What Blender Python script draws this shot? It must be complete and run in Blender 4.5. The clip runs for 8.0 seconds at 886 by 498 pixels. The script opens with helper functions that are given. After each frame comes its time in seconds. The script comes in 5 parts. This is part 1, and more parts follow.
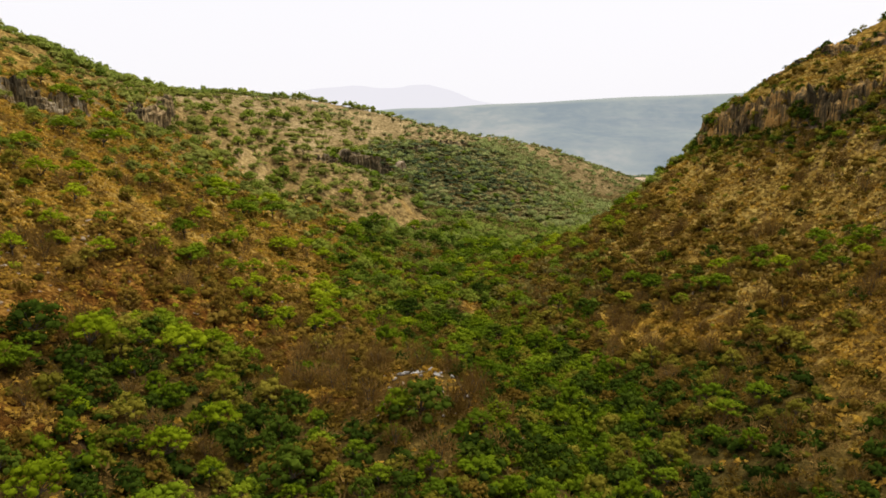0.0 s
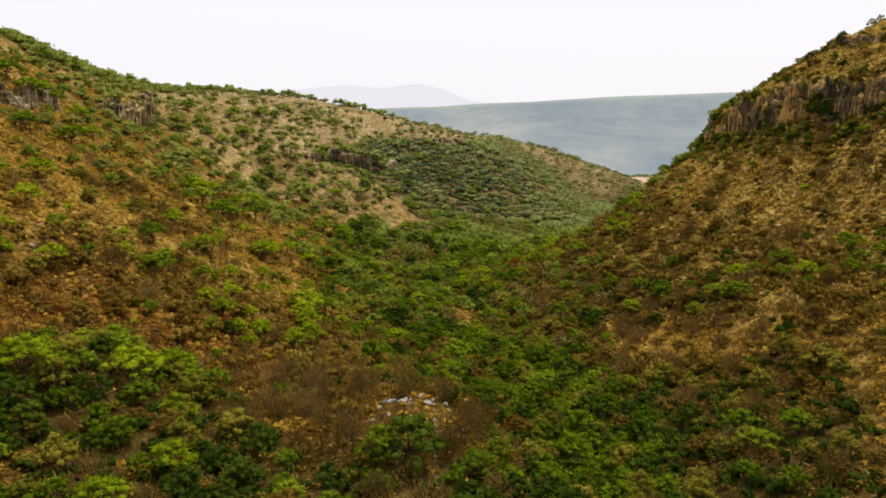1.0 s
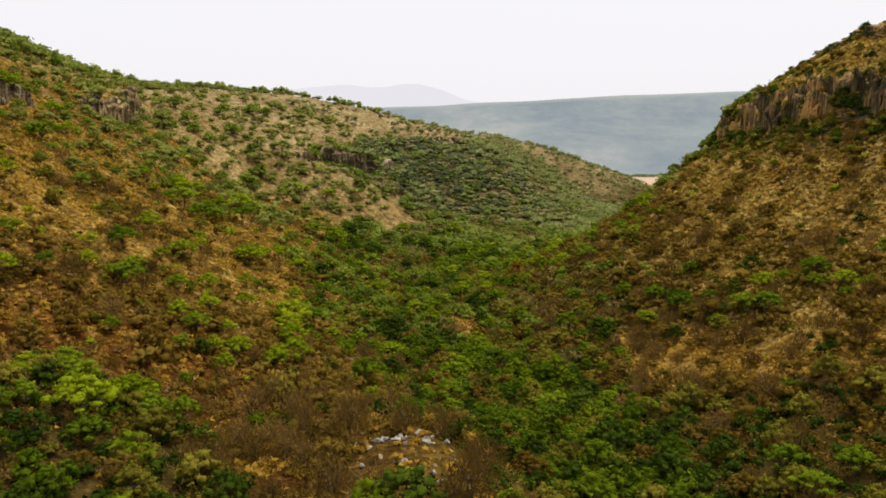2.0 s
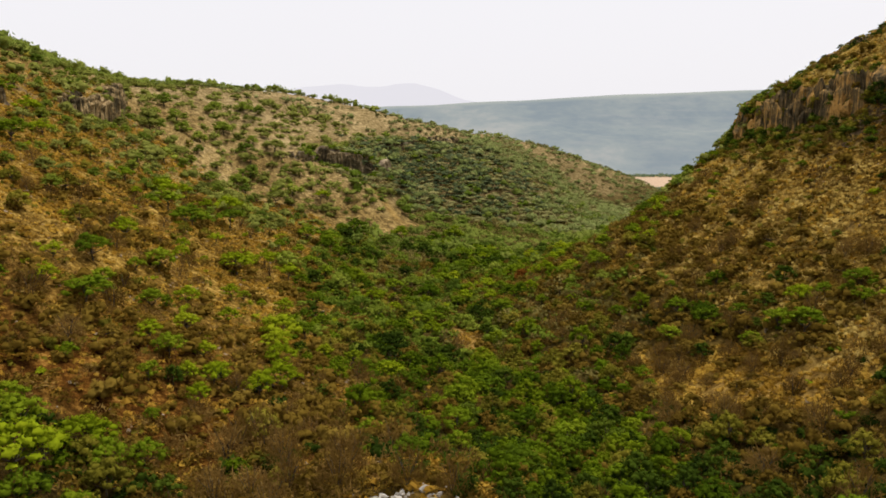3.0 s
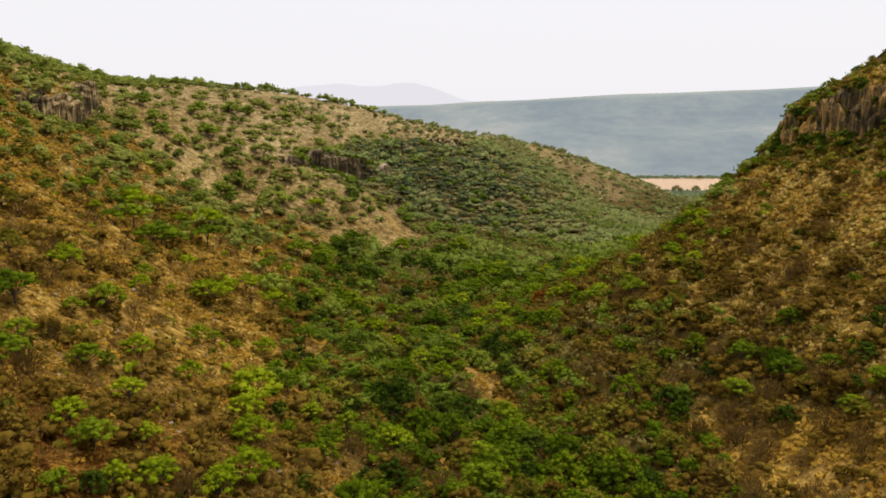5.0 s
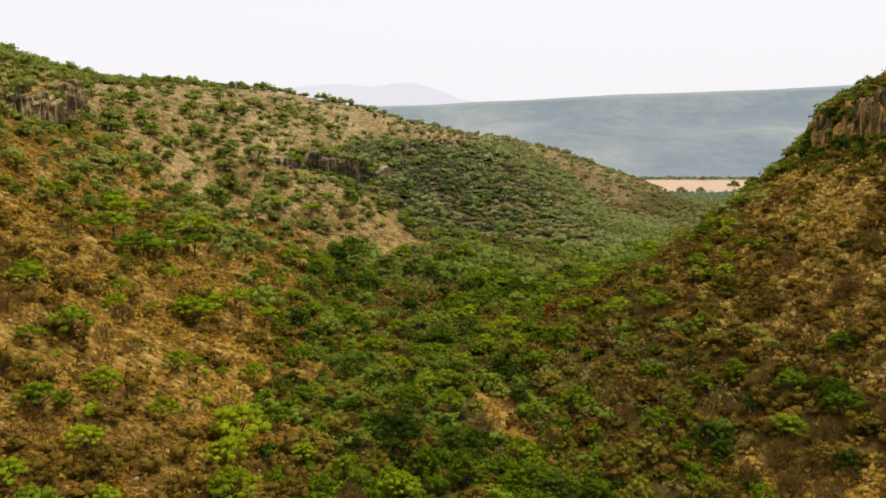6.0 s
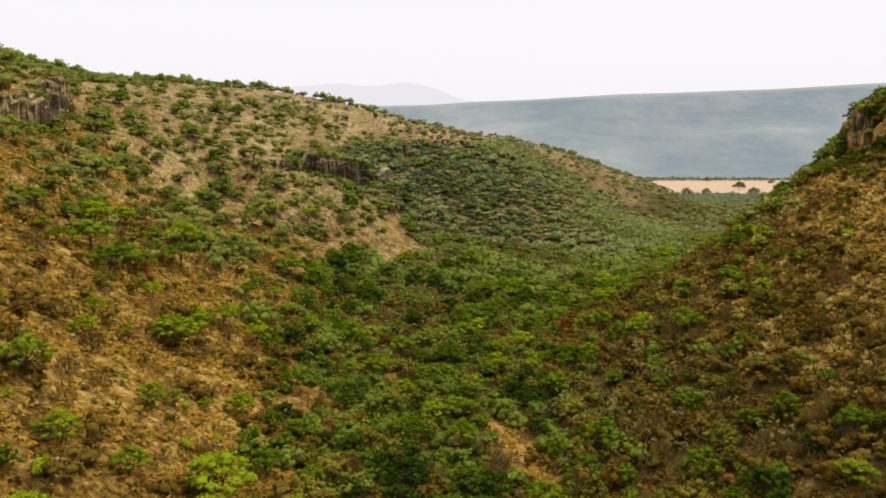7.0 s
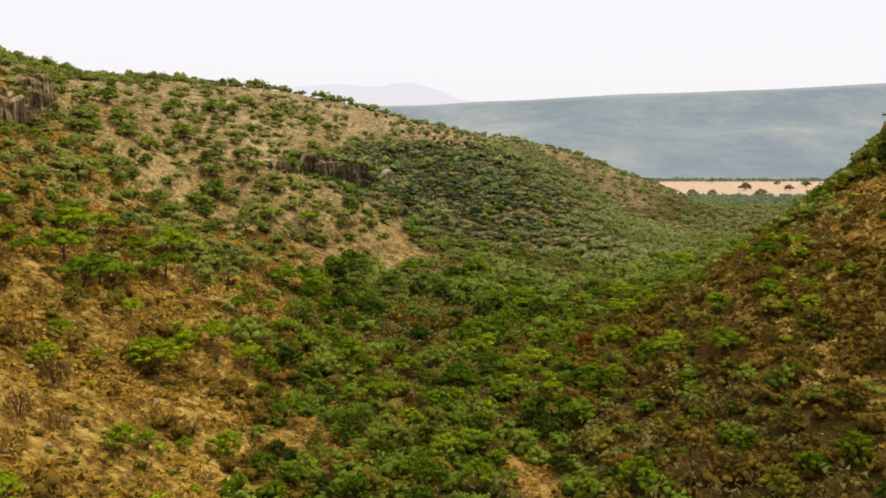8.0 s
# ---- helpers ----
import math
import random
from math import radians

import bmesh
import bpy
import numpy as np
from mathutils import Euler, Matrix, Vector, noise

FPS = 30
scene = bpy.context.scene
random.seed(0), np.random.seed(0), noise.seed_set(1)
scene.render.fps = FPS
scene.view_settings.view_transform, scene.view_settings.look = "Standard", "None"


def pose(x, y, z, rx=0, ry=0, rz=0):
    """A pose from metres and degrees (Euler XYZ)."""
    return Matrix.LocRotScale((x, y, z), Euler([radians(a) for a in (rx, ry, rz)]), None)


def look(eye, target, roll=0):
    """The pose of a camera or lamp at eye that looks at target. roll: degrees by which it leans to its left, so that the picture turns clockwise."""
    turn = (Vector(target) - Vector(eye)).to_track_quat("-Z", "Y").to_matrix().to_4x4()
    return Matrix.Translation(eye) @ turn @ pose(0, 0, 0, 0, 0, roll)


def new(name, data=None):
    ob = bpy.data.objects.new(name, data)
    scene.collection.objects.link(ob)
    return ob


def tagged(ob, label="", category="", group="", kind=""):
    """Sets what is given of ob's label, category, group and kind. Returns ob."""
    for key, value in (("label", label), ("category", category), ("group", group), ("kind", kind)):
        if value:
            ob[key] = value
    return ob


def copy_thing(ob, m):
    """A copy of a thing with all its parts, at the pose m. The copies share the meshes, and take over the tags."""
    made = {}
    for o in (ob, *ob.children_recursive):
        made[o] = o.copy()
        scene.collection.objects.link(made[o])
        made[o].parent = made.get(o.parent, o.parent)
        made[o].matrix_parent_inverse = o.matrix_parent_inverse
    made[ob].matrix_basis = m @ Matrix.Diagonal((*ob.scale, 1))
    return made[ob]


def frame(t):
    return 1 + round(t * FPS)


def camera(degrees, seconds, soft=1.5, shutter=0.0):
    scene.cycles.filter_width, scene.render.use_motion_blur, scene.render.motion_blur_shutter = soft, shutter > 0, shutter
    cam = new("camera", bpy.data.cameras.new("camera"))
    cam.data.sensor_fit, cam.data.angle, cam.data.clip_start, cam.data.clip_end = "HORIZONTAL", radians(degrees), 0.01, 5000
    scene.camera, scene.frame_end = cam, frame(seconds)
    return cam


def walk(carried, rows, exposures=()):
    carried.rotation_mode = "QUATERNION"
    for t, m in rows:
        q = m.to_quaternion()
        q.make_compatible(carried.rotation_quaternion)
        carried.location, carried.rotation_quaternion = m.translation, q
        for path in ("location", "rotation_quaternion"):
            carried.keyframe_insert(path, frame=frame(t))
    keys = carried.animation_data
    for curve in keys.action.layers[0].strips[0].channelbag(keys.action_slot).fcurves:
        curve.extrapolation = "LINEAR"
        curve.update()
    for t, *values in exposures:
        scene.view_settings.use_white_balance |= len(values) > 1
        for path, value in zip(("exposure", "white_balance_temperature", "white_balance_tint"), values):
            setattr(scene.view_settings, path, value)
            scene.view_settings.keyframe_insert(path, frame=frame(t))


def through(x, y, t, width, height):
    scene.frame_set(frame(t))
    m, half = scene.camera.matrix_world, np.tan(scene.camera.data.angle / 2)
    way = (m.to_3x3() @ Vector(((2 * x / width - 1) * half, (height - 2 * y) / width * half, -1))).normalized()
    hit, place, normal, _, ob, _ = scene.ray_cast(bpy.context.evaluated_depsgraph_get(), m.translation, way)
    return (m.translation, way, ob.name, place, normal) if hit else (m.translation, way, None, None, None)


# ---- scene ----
cam = camera(60.2, 8.0, soft=1.68)
METRES, EYE, TILT, LEAN, TURN = 100.0, 65.0, -8.4, 0.0, 0.0
ROWS = [
    (0.0, 0.0, 0.0, 0.0, -0.0, 0.0, 0.0),
    (0.5, 0.0017, 0.063, 0.0048, -0.27, 0.0, 0.04),
    (1.0, 0.0022, 0.1256, 0.01, -0.46, -0.01, 0.08),
    (1.5, 0.0013, 0.1875, 0.0151, -0.6, -0.01, 0.09),
    (3.0, -0.0098, 0.3696, 0.0373, -0.96, -0.04, 0.16),
    (3.5, -0.0145, 0.4301, 0.0482, -1.03, -0.05, 0.16),
    (4.0, -0.019, 0.4909, 0.0604, -1.07, -0.06, 0.17),
    (4.5, -0.0237, 0.552, 0.0731, -1.1, -0.08, 0.17),
    (6.0, -0.0404, 0.7374, 0.1065, -1.2, -0.06, 0.13),
    (6.5, -0.0463, 0.7993, 0.1168, -1.23, -0.07, 0.15),
    (7.0, -0.0526, 0.8612, 0.1266, -1.23, -0.06, 0.14),
    (7.5, -0.0596, 0.9232, 0.1361, -1.24, -0.06, 0.11),
    (8.0, -0.0662, 0.9856, 0.1449, -1.25, -0.03, 0.14),
]
walk(cam, [(t, pose(0, 0, EYE, TILT, LEAN, TURN) @ pose(METRES * x, METRES * y, METRES * z, 90 + pitch, roll, yaw)) for t, x, y, z, yaw, pitch, roll in ROWS],
     exposures=((0.0, 0.08), (0.7, 0.07), (1.5, 0.03), (3.0, -0.03), (4.5, -0.03), (6.0, 0.03), (8.0, 0.04)))

# ---- light: a bright, hazy overcast sky and a weak, wide sun ----
world = bpy.data.worlds.new("overcast_sky")
scene.world = world
world.use_nodes = True
wn = world.node_tree
wn.nodes.clear()
w_out = wn.nodes.new("ShaderNodeOutputWorld")
w_bg = wn.nodes.new("ShaderNodeBackground")
w_mix = wn.nodes.new("ShaderNodeMixRGB")
w_sky = wn.nodes.new("ShaderNodeTexSky")
w_sky.sky_type = "NISHITA"
w_sky.sun_disc = False
w_sky.sun_elevation = radians(68)
w_sky.sun_rotation = radians(52)
w_sky.dust_density = 6.0
w_gain = wn.nodes.new("ShaderNodeMixRGB")
w_gain.blend_type = "MULTIPLY"
w_gain.inputs[0].default_value = 1.0
w_gain.inputs[2].default_value = (0.1, 0.1, 0.1, 1)
wn.links.new(w_sky.outputs[0], w_gain.inputs[1])
w_mix.inputs[0].default_value = 0.9
w_mix.inputs[2].default_value = (1.0, 0.98, 1.015, 1)
wn.links.new(w_gain.outputs[0], w_mix.inputs[1])
wn.links.new(w_mix.outputs[0], w_bg.inputs[0])
w_bg.inputs[1].default_value = 1.0
wn.links.new(w_bg.outputs[0], w_out.inputs[0])

sun_data = bpy.data.lights.new("hazy_sun", "SUN")
sun_data.energy = 3.5
sun_data.angle = radians(20)
sun_data.color = (1.0, 0.95, 0.86)
sun = new("hazy_sun", sun_data)
sun.matrix_world = look((95, 275, 330), (0, 200, 30))

# ---- materials ----
def material(name, rough=0.9, spec=0.15):
    m = bpy.data.materials.new(name)
    m.use_nodes = True
    b = m.node_tree.nodes["Principled BSDF"]
    b.inputs["Roughness"].default_value = rough
    b.inputs["Specular IOR Level"].default_value = spec
    return m, m.node_tree, b


def noise_node(nt, scale, detail=3.0, rough=0.6, vector=None):
    n = nt.nodes.new("ShaderNodeTexNoise")
    n.inputs["Scale"].default_value = scale
    n.inputs["Detail"].default_value = detail
    n.inputs["Roughness"].default_value = rough
    if vector is not None:
        nt.links.new(vector, n.inputs["Vector"])
    return n


def ramp(nt, fac, stops):
    r = nt.nodes.new("ShaderNodeValToRGB")
    el = r.color_ramp.elements
    while len(el) < len(stops):
        el.new(0.5)
    for e, (p, c) in zip(el, stops):
        e.position = p
        e.color = (*c, 1)
    nt.links.new(fac, r.inputs[0])
    return r.outputs[0]


def mixed(nt, fac, a, b, mode="MIX"):
    n = nt.nodes.new("ShaderNodeMixRGB")
    n.blend_type = mode
    for sock, v in ((n.inputs[0], fac), (n.inputs[1], a), (n.inputs[2], b)):
        if isinstance(v, (int, float)):
            sock.default_value = v
        elif isinstance(v, tuple):
            sock.default_value = (*v, 1)
        else:
            nt.links.new(v, sock)
    return n.outputs[0]


def maths(nt, op, a, b, clamp=False):
    n = nt.nodes.new("ShaderNodeMath")
    n.operation = op
    n.use_clamp = clamp
    for sock, v in zip(n.inputs, (a, b)):
        if isinstance(v, (int, float)):
            sock.default_value = v
        else:
            nt.links.new(v, sock)
    return n.outputs[0]


def bump(nt, bsdf, height, strength, dist):
    n = nt.nodes.new("ShaderNodeBump")
    n.inputs["Strength"].default_value = strength
    n.inputs["Distance"].default_value = dist
    nt.links.new(height, n.inputs["Height"])
    nt.links.new(n.outputs[0], bsdf.inputs["Normal"])


def leaf_material(name, dark, mid, light, through=0.25, patch=0.16):
    """Foliage: tone varies by plant, by patch of ground and by leaf."""
    m, nt, _ = material(name)
    nt.nodes.remove(_)
    b = nt.nodes.new("ShaderNodeBsdfDiffuse")
    pos = nt.nodes.new("ShaderNodeNewGeometry")
    info = nt.nodes.new("ShaderNodeObjectInfo")
    broad = noise_node(nt, patch, 2.0, 0.5, pos.outputs["Position"])
    f = maths(nt, "MULTIPLY", pos.outputs["Random Per Island"], 0.14)
    f = maths(nt, "ADD", f, maths(nt, "MULTIPLY", info.outputs["Random"], 0.6))
    f = maths(nt, "ADD", f, maths(nt, "SUBTRACT", maths(nt, "MULTIPLY", broad.outputs["Fac"], 1.4), 0.62), True)
    col = ramp(nt, f, [(0.0, dark), (0.5, mid), (1.0, light)])
    nt.links.new(col, b.inputs["Color"])
    tr = nt.nodes.new("ShaderNodeBsdfTranslucent")
    nt.links.new(col, tr.inputs["Color"])
    mx = nt.nodes.new("ShaderNodeMixShader")
    mx.inputs[0].default_value = through
    nt.links.new(b.outputs[0], mx.inputs[1])
    nt.links.new(tr.outputs[0], mx.inputs[2])
    nt.links.new(mx.outputs[0], nt.nodes["Material Output"].inputs[0])
    return m


def simple_noise_material(name, stops, scale, rough=0.9, strength=0.4, dist=0.1, fine=8.0):
    m, nt, b = material(name, rough)
    pos = nt.nodes.new("ShaderNodeNewGeometry")
    info = nt.nodes.new("ShaderNodeObjectInfo")
    n1 = noise_node(nt, scale, 4.0, 0.65, pos.outputs["Position"])
    n2 = noise_node(nt, scale * fine, 3.0, 0.6, pos.outputs["Position"])
    f = maths(nt, "ADD", maths(nt, "MULTIPLY", n1.outputs["Fac"], 0.9), maths(nt, "MULTIPLY", n2.outputs["Fac"], 0.6))
    f = maths(nt, "ADD", f, maths(nt, "SUBTRACT", maths(nt, "MULTIPLY", info.outputs["Random"], 0.3), 0.4), True)
    nt.links.new(ramp(nt, f, stops), b.inputs["Base Color"])
    bump(nt, b, n2.outputs["Fac"], strength, dist)
    return m


LEAF_LIME = leaf_material("leaf_fresh_lime", (0.115, 0.155, 0.005), (0.21, 0.265, 0.008), (0.32, 0.36, 0.014), 0.36)
LEAF_THORN = leaf_material("leaf_thorn_green", (0.062, 0.098, 0.006), (0.13, 0.18, 0.008), (0.23, 0.275, 0.014), 0.32)
LEAF_GREEN = leaf_material("leaf_mid_green", (0.038, 0.066, 0.004), (0.094, 0.137, 0.005), (0.19, 0.224, 0.01), 0.3)
LEAF_DARK = leaf_material("leaf_dark_green", (0.018, 0.031, 0.004), (0.042, 0.066, 0.006), (0.09, 0.118, 0.011), 0.2)
LEAF_OLIVE = leaf_material("leaf_dry_olive", (0.095, 0.085, 0.010), (0.175, 0.155, 0.016), (0.27, 0.22, 0.03), 0.28)
# far leaf tones (next six): paled or greyed, haze put into the colour
LEAF_HAZE_GREY = leaf_material("leaf_haze_grey_green", (0.145, 0.136, 0.048), (0.235, 0.22, 0.08), (0.33, 0.305, 0.12), 0.38, 0.06)
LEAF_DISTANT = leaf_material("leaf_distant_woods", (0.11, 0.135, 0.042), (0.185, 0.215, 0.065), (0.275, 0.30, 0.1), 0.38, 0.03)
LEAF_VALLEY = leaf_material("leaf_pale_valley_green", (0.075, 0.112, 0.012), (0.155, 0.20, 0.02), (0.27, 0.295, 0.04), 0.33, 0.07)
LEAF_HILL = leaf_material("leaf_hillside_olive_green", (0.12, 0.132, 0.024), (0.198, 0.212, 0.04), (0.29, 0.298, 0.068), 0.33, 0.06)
LEAF_HOLLOW = leaf_material("leaf_hollow_dull_green", (0.048, 0.066, 0.028), (0.085, 0.108, 0.046), (0.14, 0.162, 0.072), 0.3, 0.05)
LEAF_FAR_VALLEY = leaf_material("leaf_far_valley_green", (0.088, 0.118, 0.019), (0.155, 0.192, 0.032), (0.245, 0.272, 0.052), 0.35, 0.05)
LEAF_FUZZ = leaf_material("pale_fuzz_of_dry_twigs", (0.115, 0.09, 0.022), (0.175, 0.14, 0.037), (0.24, 0.2, 0.06), 0.33, 0.08)
TWIG_GREY = leaf_material("bare_twigs_grey_brown", (0.095, 0.055, 0.012), (0.17, 0.10, 0.024), (0.26, 0.162, 0.045), 0.25)
LEAF_BROWN = leaf_material("leaf_withered_brown", (0.088, 0.054, 0.008), (0.152, 0.096, 0.014), (0.235, 0.158, 0.028), 0.28)
LEAF_RUST = leaf_material("leaf_rust_red", (0.13, 0.05, 0.009), (0.21, 0.075, 0.012), (0.28, 0.11, 0.02), 0.25)
STRAW = leaf_material("dry_grass_straw", (0.25, 0.135, 0.016), (0.46, 0.28, 0.042), (0.64, 0.44, 0.10), 0.32, 0.12)
GOLDEN = leaf_material("dry_grass_golden", (0.22, 0.14, 0.025), (0.40, 0.27, 0.06), (0.57, 0.42, 0.125), 0.32, 0.12)
BARK = simple_noise_material("bark_dark", [(0.2, (0.035, 0.026, 0.018)), (0.8, (0.11, 0.085, 0.06))], 2.0)


def cliff_material(name, dull, bright=(0.50, 0.29, 0.088)):
    """Weathered cliff face: vertical stains over grey, brown and ochre rock."""
    m, nt, b = material(name, 1.0, 0.0)
    geo = nt.nodes.new("ShaderNodeNewGeometry")
    info = nt.nodes.new("ShaderNodeObjectInfo")
    mp = nt.nodes.new("ShaderNodeMapping")
    mp.inputs["Scale"].default_value = (1.0, 1.0, 0.12)
    nt.links.new(geo.outputs["Position"], mp.inputs["Vector"])
    streak = noise_node(nt, 0.7, 5.0, 0.7, mp.outputs[0])
    blotch = noise_node(nt, 0.13, 4.0, 0.6, geo.outputs["Position"])
    grain = noise_node(nt, 3.0, 4.0, 0.7, geo.outputs["Position"])
    thin = nt.nodes.new("ShaderNodeMapping")
    thin.inputs["Scale"].default_value = (2.6, 2.6, 0.1)
    nt.links.new(geo.outputs["Position"], thin.inputs["Vector"])
    drip = noise_node(nt, 1.0, 4.0, 0.7, thin.outputs[0])
    f = maths(nt, "ADD", maths(nt, "MULTIPLY", streak.outputs["Fac"], 0.9), maths(nt, "MULTIPLY", blotch.outputs["Fac"], 1.4))
    f = maths(nt, "ADD", f, maths(nt, "SUBTRACT", maths(nt, "MULTIPLY", drip.outputs["Fac"], 1.1), 0.72))
    f = maths(nt, "ADD", f, maths(nt, "SUBTRACT", maths(nt, "MULTIPLY", info.outputs["Random"], 0.2), dull), True)
    nt.links.new(ramp(nt, f, [(0.12, (0.032, 0.026, 0.016)), (0.36, (0.09, 0.07, 0.038)), (0.49, (0.19, 0.132, 0.06)), (0.66, bright)]), b.inputs["Base Color"])
    bump(nt, b, maths(nt, "ADD", streak.outputs["Fac"], maths(nt, "MULTIPLY", grain.outputs["Fac"], 0.4)), 0.9, 0.5)
    return m


ROCK = cliff_material("cliff_rock_stained", 0.61)
ROCK_GREY = cliff_material("cliff_rock_grey", 0.70, (0.30, 0.25, 0.17))
ROCK_BROWN = cliff_material("cliff_rock_brown", 0.62, (0.40, 0.29, 0.15))
STONE_PALE = simple_noise_material("pale_weathered_stone", [(0.2, (0.15, 0.132, 0.105)), (0.6, (0.32, 0.29, 0.245)), (0.95, (0.52, 0.49, 0.44))], 0.6, 0.9, 0.6, 0.1)
STONE_TAN = simple_noise_material("tan_stone", [(0.2, (0.16, 0.12, 0.075)), (0.6, (0.30, 0.225, 0.14)), (0.95, (0.42, 0.33, 0.22))], 0.5, 0.9, 0.6, 0.1)


def ground_material():
    """Dry grass, bare soil, leaf litter under the thicket and exposed rock on steep ground."""
    m, nt, b = material("savanna_ground", 1.0, 0.0)
    geo = nt.nodes.new("ShaderNodeNewGeometry")
    p = geo.outputs["Position"]
    big = noise_node(nt, 0.045, 4.0, 0.6, p)
    mid = noise_node(nt, 0.45, 5.0, 0.75, p)
    fine = noise_node(nt, 1.6, 4.0, 0.7, p)
    f = maths(nt, "ADD", maths(nt, "MULTIPLY", mid.outputs["Fac"], 1.3), maths(nt, "MULTIPLY", fine.outputs["Fac"], 1.0))
    f = maths(nt, "ADD", f, maths(nt, "SUBTRACT", maths(nt, "MULTIPLY", big.outputs["Fac"], 0.5), 0.9), True)
    straw = ramp(nt, f, [(0.26, (0.052, 0.028, 0.007)), (0.42, (0.13, 0.075, 0.014)), (0.58, (0.26, 0.16, 0.033)), (0.8, (0.48, 0.33, 0.088))])
    rust = ramp(nt, f, [(0.34, (0.03, 0.012, 0.003)), (0.52, (0.08, 0.032, 0.006)), (0.66, (0.175, 0.082, 0.015)), (0.86, (0.35, 0.195, 0.044))])
    # stony: straw tones paled by painted haze, mixed in down the valley
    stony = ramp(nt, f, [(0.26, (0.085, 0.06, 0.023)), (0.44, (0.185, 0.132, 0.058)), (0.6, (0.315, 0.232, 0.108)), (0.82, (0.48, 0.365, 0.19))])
    haze_xyz = nt.nodes.new("ShaderNodeSeparateXYZ")
    nt.links.new(p, haze_xyz.inputs[0])
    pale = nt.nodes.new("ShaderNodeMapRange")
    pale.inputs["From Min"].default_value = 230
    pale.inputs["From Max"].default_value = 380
    nt.links.new(maths(nt, "ADD", haze_xyz.outputs["Y"], maths(nt, "MULTIPLY", maths(nt, "SUBTRACT", big.outputs["Fac"], 0.5), 160.0)), pale.inputs["Value"])
    zone = nt.nodes.new("ShaderNodeAttribute")
    zone.attribute_name = "cover"
    straw = mixed(nt, zone.outputs["Alpha"], straw, rust)
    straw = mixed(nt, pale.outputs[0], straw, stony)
    litter = ramp(nt, f, [(0.2, (0.026, 0.018, 0.005)), (0.6, (0.07, 0.05, 0.013)), (0.95, (0.16, 0.115, 0.032))])
    sep = nt.nodes.new("ShaderNodeSeparateColor")
    nt.links.new(zone.outputs["Color"], sep.inputs[0])
    col = mixed(nt, sep.outputs["Red"], straw, litter)
    sand = ramp(nt, f, [(0.1, (0.38, 0.27, 0.185)), (0.6, (0.46, 0.335, 0.235)), (1.0, (0.54, 0.405, 0.295))])
    col = mixed(nt, sep.outputs["Green"], col, sand)
    red = ramp(nt, f, [(0.1, (0.19, 0.105, 0.025)), (0.9, (0.42, 0.265, 0.075))])
    col = mixed(nt, sep.outputs["Blue"], col, red)
    nz = nt.nodes.new("ShaderNodeSeparateXYZ")
    nt.links.new(geo.outputs["True Normal"], nz.inputs[0])
    steep = nt.nodes.new("ShaderNodeMapRange")
    steep.inputs["From Min"].default_value = 0.70
    steep.inputs["From Max"].default_value = 0.52
    nt.links.new(nz.outputs["Z"], steep.inputs["Value"])
    rock = ramp(nt, f, [(0.2, (0.06, 0.046, 0.034)), (0.6, (0.16, 0.12, 0.082)), (0.95, (0.27, 0.20, 0.13))])
    col = mixed(nt, steep.outputs[0], col, rock)
    nt.links.new(col, b.inputs["Base Color"])
    h = maths(nt, "ADD", mid.outputs["Fac"], maths(nt, "MULTIPLY", fine.outputs["Fac"], 0.4))
    bump(nt, b, h, 0.9, 0.9)
    return m


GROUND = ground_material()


def far_material(name, low, high, glow, share, scale):
    """Far backdrop; a kilometre or more of pale air is painted in as emission."""
    m, nt, b = material(name, 1.0, 0.0)
    geo = nt.nodes.new("ShaderNodeNewGeometry")
    mp = nt.nodes.new("ShaderNodeMapping")
    mp.inputs["Scale"].default_value = (0.8, 0.34, 1.0)
    nt.links.new(geo.outputs["Position"], mp.inputs["Vector"])
    n1 = noise_node(nt, scale, 5.0, 0.55, mp.outputs[0])
    n2 = noise_node(nt, scale * 7, 4.0, 0.6, mp.outputs[0])
    f = maths(nt, "ADD", maths(nt, "MULTIPLY", n1.outputs["Fac"], 1.3), maths(nt, "SUBTRACT", maths(nt, "MULTIPLY", n2.outputs["Fac"], 0.8), 0.55), True)
    nt.links.new(ramp(nt, f, [(0.2, low), (0.8, high)]), b.inputs["Base Color"])
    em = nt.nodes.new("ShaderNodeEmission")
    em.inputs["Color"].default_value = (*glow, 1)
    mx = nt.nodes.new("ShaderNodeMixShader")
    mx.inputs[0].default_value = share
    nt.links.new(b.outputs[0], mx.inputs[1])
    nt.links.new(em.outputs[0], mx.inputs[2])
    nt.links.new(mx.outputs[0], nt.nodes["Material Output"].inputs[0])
    return m


